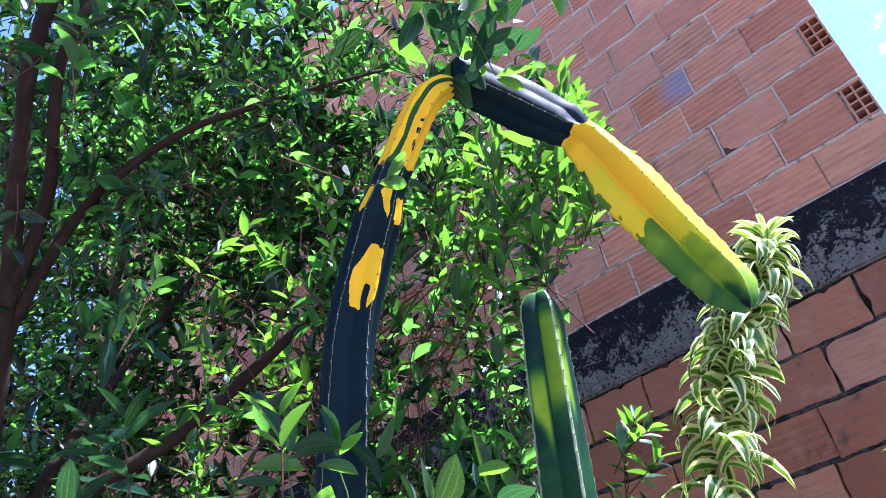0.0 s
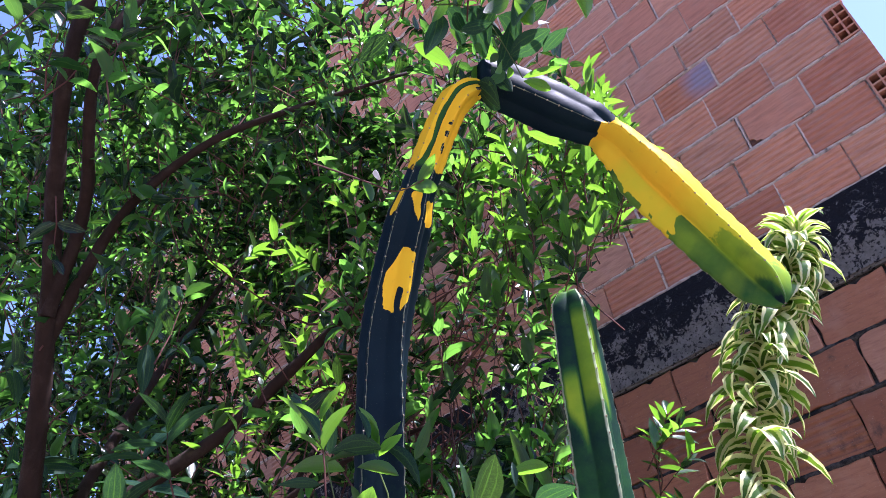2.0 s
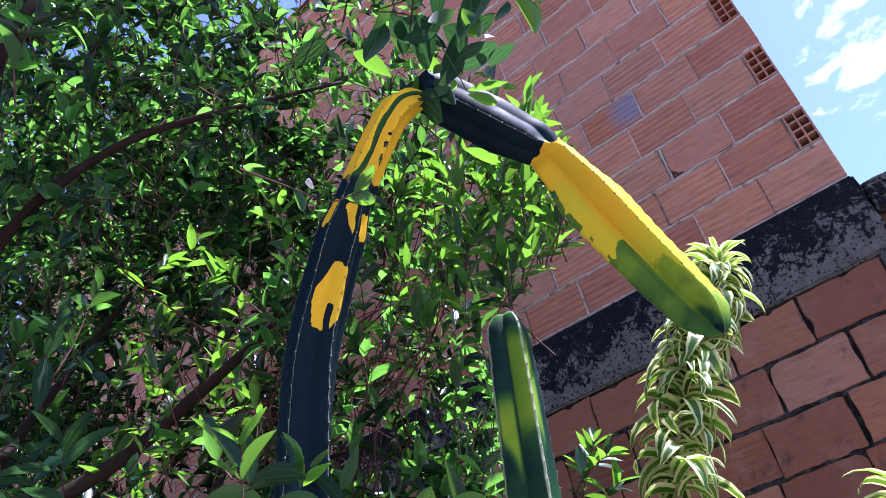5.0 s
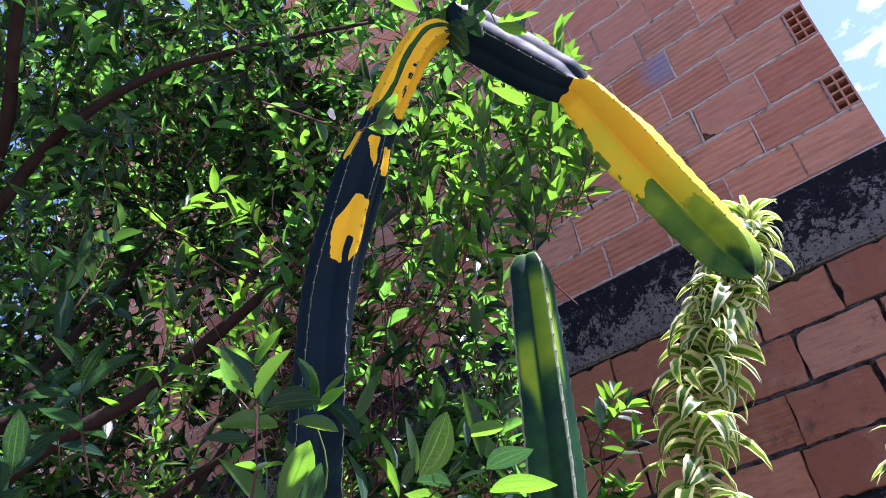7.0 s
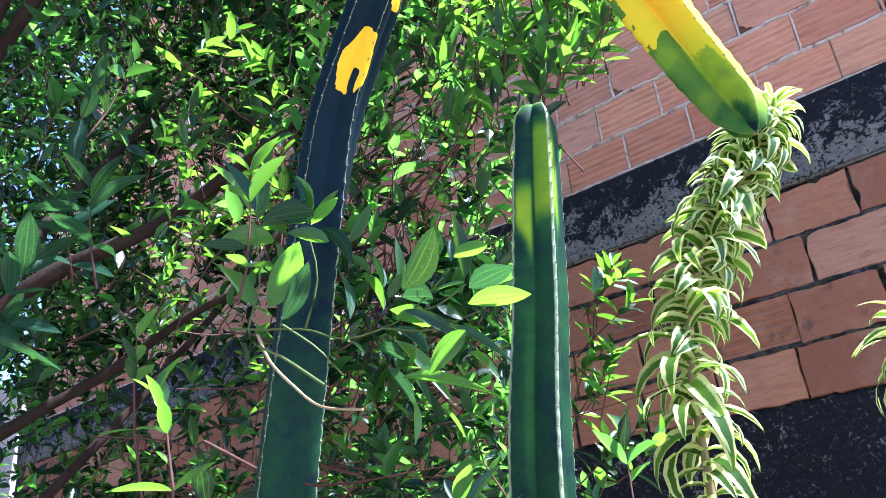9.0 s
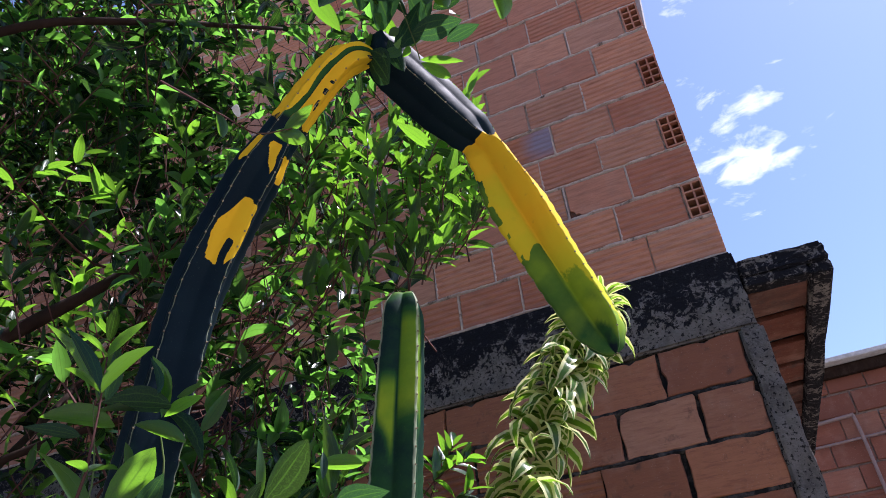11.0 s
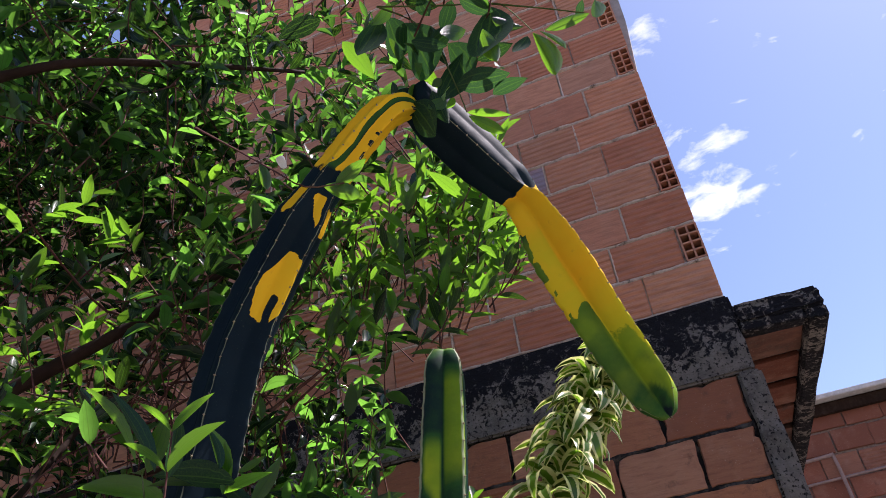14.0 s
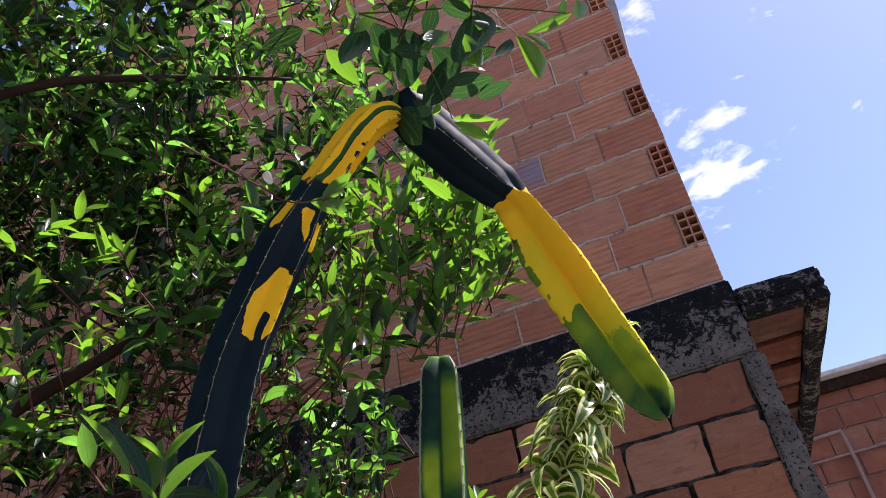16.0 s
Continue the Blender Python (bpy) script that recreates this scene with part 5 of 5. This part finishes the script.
def dracaena(name, canes, label):
    base = Vector(canes[0][0][0])
    plant = thing(name, base, label, "plant", "striped dracaenas")
    for pts, r, start, rise, size in canes:
        v, f = tube(rel(pts, base), (r, r * 0.7), 9, 0.02, 0.12)
        cane = piece("cane", mesh_from("cane", v, f, CANE), plant, "ringed pale brown cane")
        line, length = spline(rel(pts, base), 0.008)
        s, ang = length * start, 0.0
        while s < length:
            f = s / length
            near_top = max(0.0, 1 - (length - s) / 0.10)
            p = line[min(len(line) - 1, int(f * (len(line) - 1)))]
            t = (line[min(len(line) - 1, int(f * (len(line) - 1)) + 2)] - line[max(0, int(f * (len(line) - 1)) - 3)]).normalized()
            ang += 2.4 + random.uniform(-0.25, 0.25)
            o = t.orthogonal().normalized()
            o.rotate(Matrix.Rotation(ang, 3, t))
            up = (t * 0.8 + Vector((0, 0, 0.6))).normalized()
            y = (o + up * (1.3 * near_top ** 1.5 + random.uniform(-0.25, 0.15))).normalized()
            x = y.cross(up).normalized()
            z = x.cross(y)
            size_k = size * random.uniform(0.66, 1.18) * (1 - 0.25 * near_top) * (1.15 - 0.2 * (f - start) / (1 - start))
            m = Matrix((x, y, z)).transposed().to_4x4() @ Matrix.Rotation(random.gauss(0, 0.35), 4, "Y") @ Matrix.Rotation(random.gauss(0, 0.22), 4, "Z")
            piece("leaf", random.choice(BLADES[:2] if near_top > 0.4 else BLADES), cane, at=Matrix.Translation(p + o * r * 0.7) @ m @ Matrix.Scale(size_k, 4))
            s += 0.98 * rise * random.uniform(0.7, 1.3) * (3.3 - 2.6 * min(1.0, 1.35 * (f - start) / (1 - start)))
    return plant


dracaena("dracaena", [
    ([(-0.70, -1.34, 0.0), (-0.685, -1.32, 1.2), (-0.668, -1.30, 1.56), (-0.663, -1.27, 1.90), (-0.645, -1.18, 2.13), (-0.556, -1.05, 2.375), (-0.44, -0.92, 2.60), (-0.42, -0.87, 2.70)], 0.011, 0.53, 0.0037, 0.152),
    ([(-0.80, -1.30, 0.0), (-0.86, -1.22, 0.9), (-0.88, -1.2, 1.56)], 0.010, 0.80, 0.009, 0.16)],
    "tall dracaena with drooping cream-edged green leaves")
dracaena("dracaena", [([(-0.20, -1.40, 0.0), (-0.215, -1.4, 1.0), (-0.225, -1.40, 1.87)], 0.011, 0.72, 0.0048, 0.165),
                      ([(-0.16, -1.42, 0.0), (-0.13, -1.40, 0.9), (-0.11, -1.38, 1.82)], 0.010, 0.74, 0.0055, 0.155),
                      ([(-0.17, -1.38, 0.0), (-0.20, -1.30, 0.9), (-0.16, -1.26, 1.80)], 0.010, 0.74, 0.0055, 0.155)],
         "shorter many-stemmed dracaena with cream-edged green leaves")


# ---- the blocks of the walls ----
RIBBED = {}


def worn_mesh(length, height, mat):
    """A smooth block with crumbled edges."""
    rim = [(-length * i / 12, 0.0) for i in range(12)] + [(-length, height * i / 7) for i in range(7)]
    rim += [(-length + length * i / 12, height) for i in range(12)] + [(0.0, height - height * i / 7) for i in range(7)]
    mid, n, shift = Vector((-length / 2, 0, height / 2)), len(rim), random.uniform(0, 90)
    verts = []
    for y, inset in ((0.0, 0.0045), (0.004, 0.001), (0.03, -0.001)):
        for a, b in rim:
            bite = inset + 0.0080 * noise.noise(Vector((a * 14 + shift, b * 14, y * 30))) + 0.003 * noise.noise(Vector((a * 60 + shift, b * 60, 1))) + 0.036 * max(0.0, noise.noise(Vector((a * 22 + shift, b * 22, 3))) - 0.33)
            ux, uz = mid.x - a, mid.z - b
            ux = math.copysign(1, ux) if abs(ux) > length / 2 - 0.03 else ux / length
            uz = math.copysign(1, uz) if abs(uz) > height / 2 - 0.03 else uz / height
            verts.append((a + ux * bite, y, b + uz * bite))
    faces = [tuple(range(n))]
    for k in (0, n):
        faces += [(k + i, k + n + i, k + n + (i + 1) % n, k + (i + 1) % n) for i in range(n)]
    return mesh_from("brick", verts, faces, mat, smooth=False)


def block(wall, x, z, length, mat, ridged, height=0.181, hang=0.0):
    key = (round(length, 3), mat.name, ridged, round(height, 3))
    if key not in RIBBED:
        RIBBED[key] = brick_mesh("brick", length, height, mat, ridged)
    if mat is CLAY_OLD and not ridged:
        RIBBED[key] = worn_mesh(length, height, mat)
    loose = 2.2 if mat is CLAY_OLD else 1.3
    m = pose(x + random.uniform(-0.003, 0.003) * loose, random.uniform(-0.003, 0.003), z + random.uniform(-0.002, 0.002) * loose,
             random.uniform(-0.4, 0.4), random.uniform(-0.35, 0.35) * loose, random.uniform(-0.4, 0.4))
    return piece("brick", RIBBED[key], wall, at=m)


def smear(wall, x0, x1, z, half, mat, proud, seed):
    """An uneven bed of mortar squeezed out between two courses."""
    n = int((x1 - x0) / 0.014)
    verts, faces = [], []
    for i in range(n + 1):
        x = x0 + (x1 - x0) * i / n
        p = Vector((x * 9, seed * 3.7, z))
        up = half * (1 + 0.8 * noise.noise(p) + 0.9 * noise.noise(p * 4.1))
        dn = half * (1 + 0.8 * noise.noise(p + Vector((0, 9, 0))) + 0.9 * noise.noise(p * 4.1 + Vector((0, 9, 0))))
        out = proud * (0.5 + 0.9 * noise.noise(p * 1.7 + Vector((0, 5, 0))))
        verts += [(x, 0.012, z - dn - 0.004), (x, -out, z - dn * 0.6), (x, -out * 1.2, z + up * 0.6), (x, 0.012, z + up + 0.004)]
        if i:
            b = 4 * i
            faces += [(b - 4 + k, b + k, b + k + 1, b - 3 + k) for k in range(3)]
    return piece("mortar_bed", mesh_from("mortar_bed", verts, faces, mat), wall)


def upright_smear(wall, x, z, seed):
    """Mortar pressed into the joint between two blocks of a course."""
    verts, faces = [], []
    for i in range(12):
        h = z + 0.183 * i / 11
        p = Vector((seed * 5.3, h * 9, x))
        a = 0.0045 * (1 + 0.9 * noise.noise(p) + 0.8 * noise.noise(p * 4.3))
        b = 0.0045 * (1 + 0.9 * noise.noise(p + Vector((9, 0, 0))) + 0.8 * noise.noise(p * 4.3 + Vector((9, 0, 0))))
        out = 0.004 * (0.4 + noise.noise(p * 2.1))
        verts += [(x - a - 0.003, 0.012, h), (x - a * 0.5, -out, h), (x + b * 0.5, -out, h), (x + b + 0.003, 0.012, h)]
        if i:
            k = 4 * i
            faces += [(k - 4 + j, k - 3 + j, k + 1 + j, k + j) for j in range(3)]
    return piece("mortar_joint", mesh_from("mortar_joint", verts, faces, MORTAR), wall)


for c in range(20):
    if c < 19:
        smear(wall_upper, LEFT, -0.004, TOP + COURSE * c + 0.0 + (0.004 if c == 0 else 0), 0.0072, MORTAR, 0.0075, c)
for c in range(1, 4):
    smear(wall_lower, LEFT, -0.064, 2.063 + 0.199 * c, 0.009, MORTAR_DARK, 0.001, c + 40)
def chipped_block(wall, x, z):
    """A smooth block whose lower corner has broken away, with a dark quad for the shaded hole behind it."""
    rim = [(0.0, 0.0), (-0.235, 0.0), (-0.243, 0.012), (-0.262, 0.016), (-0.270, 0.034), (-0.285, 0.040), (-0.285, 0.181), (0.0, 0.181)]
    n = len(rim)
    verts = [(a, 0.0, b) for a, b in rim] + [(a, 0.012, b) for a, b in rim]
    faces = [tuple(range(n))] + [(i, n + i, n + (i + 1) % n, (i + 1) % n) for i in range(n)]
    piece("brick", mesh_from("brick", verts, faces, CLAY, smooth=False), wall, at=pose(x, -0.001, z))
    # the depth of the hole is painted: a shallow quad in near-black colour
    hollow = [(-0.228, 0.0085, -0.002), (-0.291, 0.0085, -0.002), (-0.291, 0.0085, 0.046), (-0.228, 0.0085, 0.046)]
    piece("hollow", mesh_from("hollow", hollow, [(0, 1, 2, 3)], CLAY_BLACKISH, smooth=False), wall, at=pose(x, -0.001, z))


SMOOTH = {(2, 1), (5, 2), (6, 1), (6, 2), (7, 0), (7, 1), (7, 2), (4, 3), (5, 3), (6, 3), (8, 2), (8, 3)}
END = block_end_mesh("brick", 0.09, 0.183, CLAY)
for c in range(19):
    z = TOP + COURSE * c + 0.0075
    x = 0.001
    if c % 2:
        piece("brick", END, wall_upper, at=pose(-0.001, -0.006, z))
        x = -0.098
    k = 0
    while x > LEFT + 0.3:
        if (c, k) in ((2, 1), (2, 3)):
            chipped_block(wall_upper, x, z)
        elif c == 4 and k == 2:
            block(wall_upper, x, z, 0.290, CLAY_BLUE, True)
        else:
            smooth = (c, k) in SMOOTH if c < 9 and k < 4 else random.random() < 0.45
            block(wall_upper, x, z, 0.290, CLAY, not smooth, 0.185)
        x -= PITCH + random.uniform(-0.004, 0.004)
        if c < 12 and k < 7 and (c * 3 + k) % 4:
            upright_smear(wall_upper, x + 0.005, z, c * 10 + k)
        k += 1
for c, first in enumerate((-0.427, -0.395, -0.290, -0.395)):
    z = 2.069 + 0.199 * c
    x = first
    block(wall_lower, -0.066, z, -0.066 - first - 0.008, CLAY_OLD, False, 0.188)
    while x > LEFT + 0.35:
        block(wall_lower, x - 0.002, z, 0.299, CLAY_OLD, random.random() < 0.12, 0.188)
        x -= 0.307
for c in range(16):
    x = 6.0 if c % 2 else 5.85
    while x > -2.9:
        block(neighbour, x, 4.05 - 0.2 * (c + 1), 0.288, CLAY_DIM, random.random() < 0.3)
        x -= 0.3
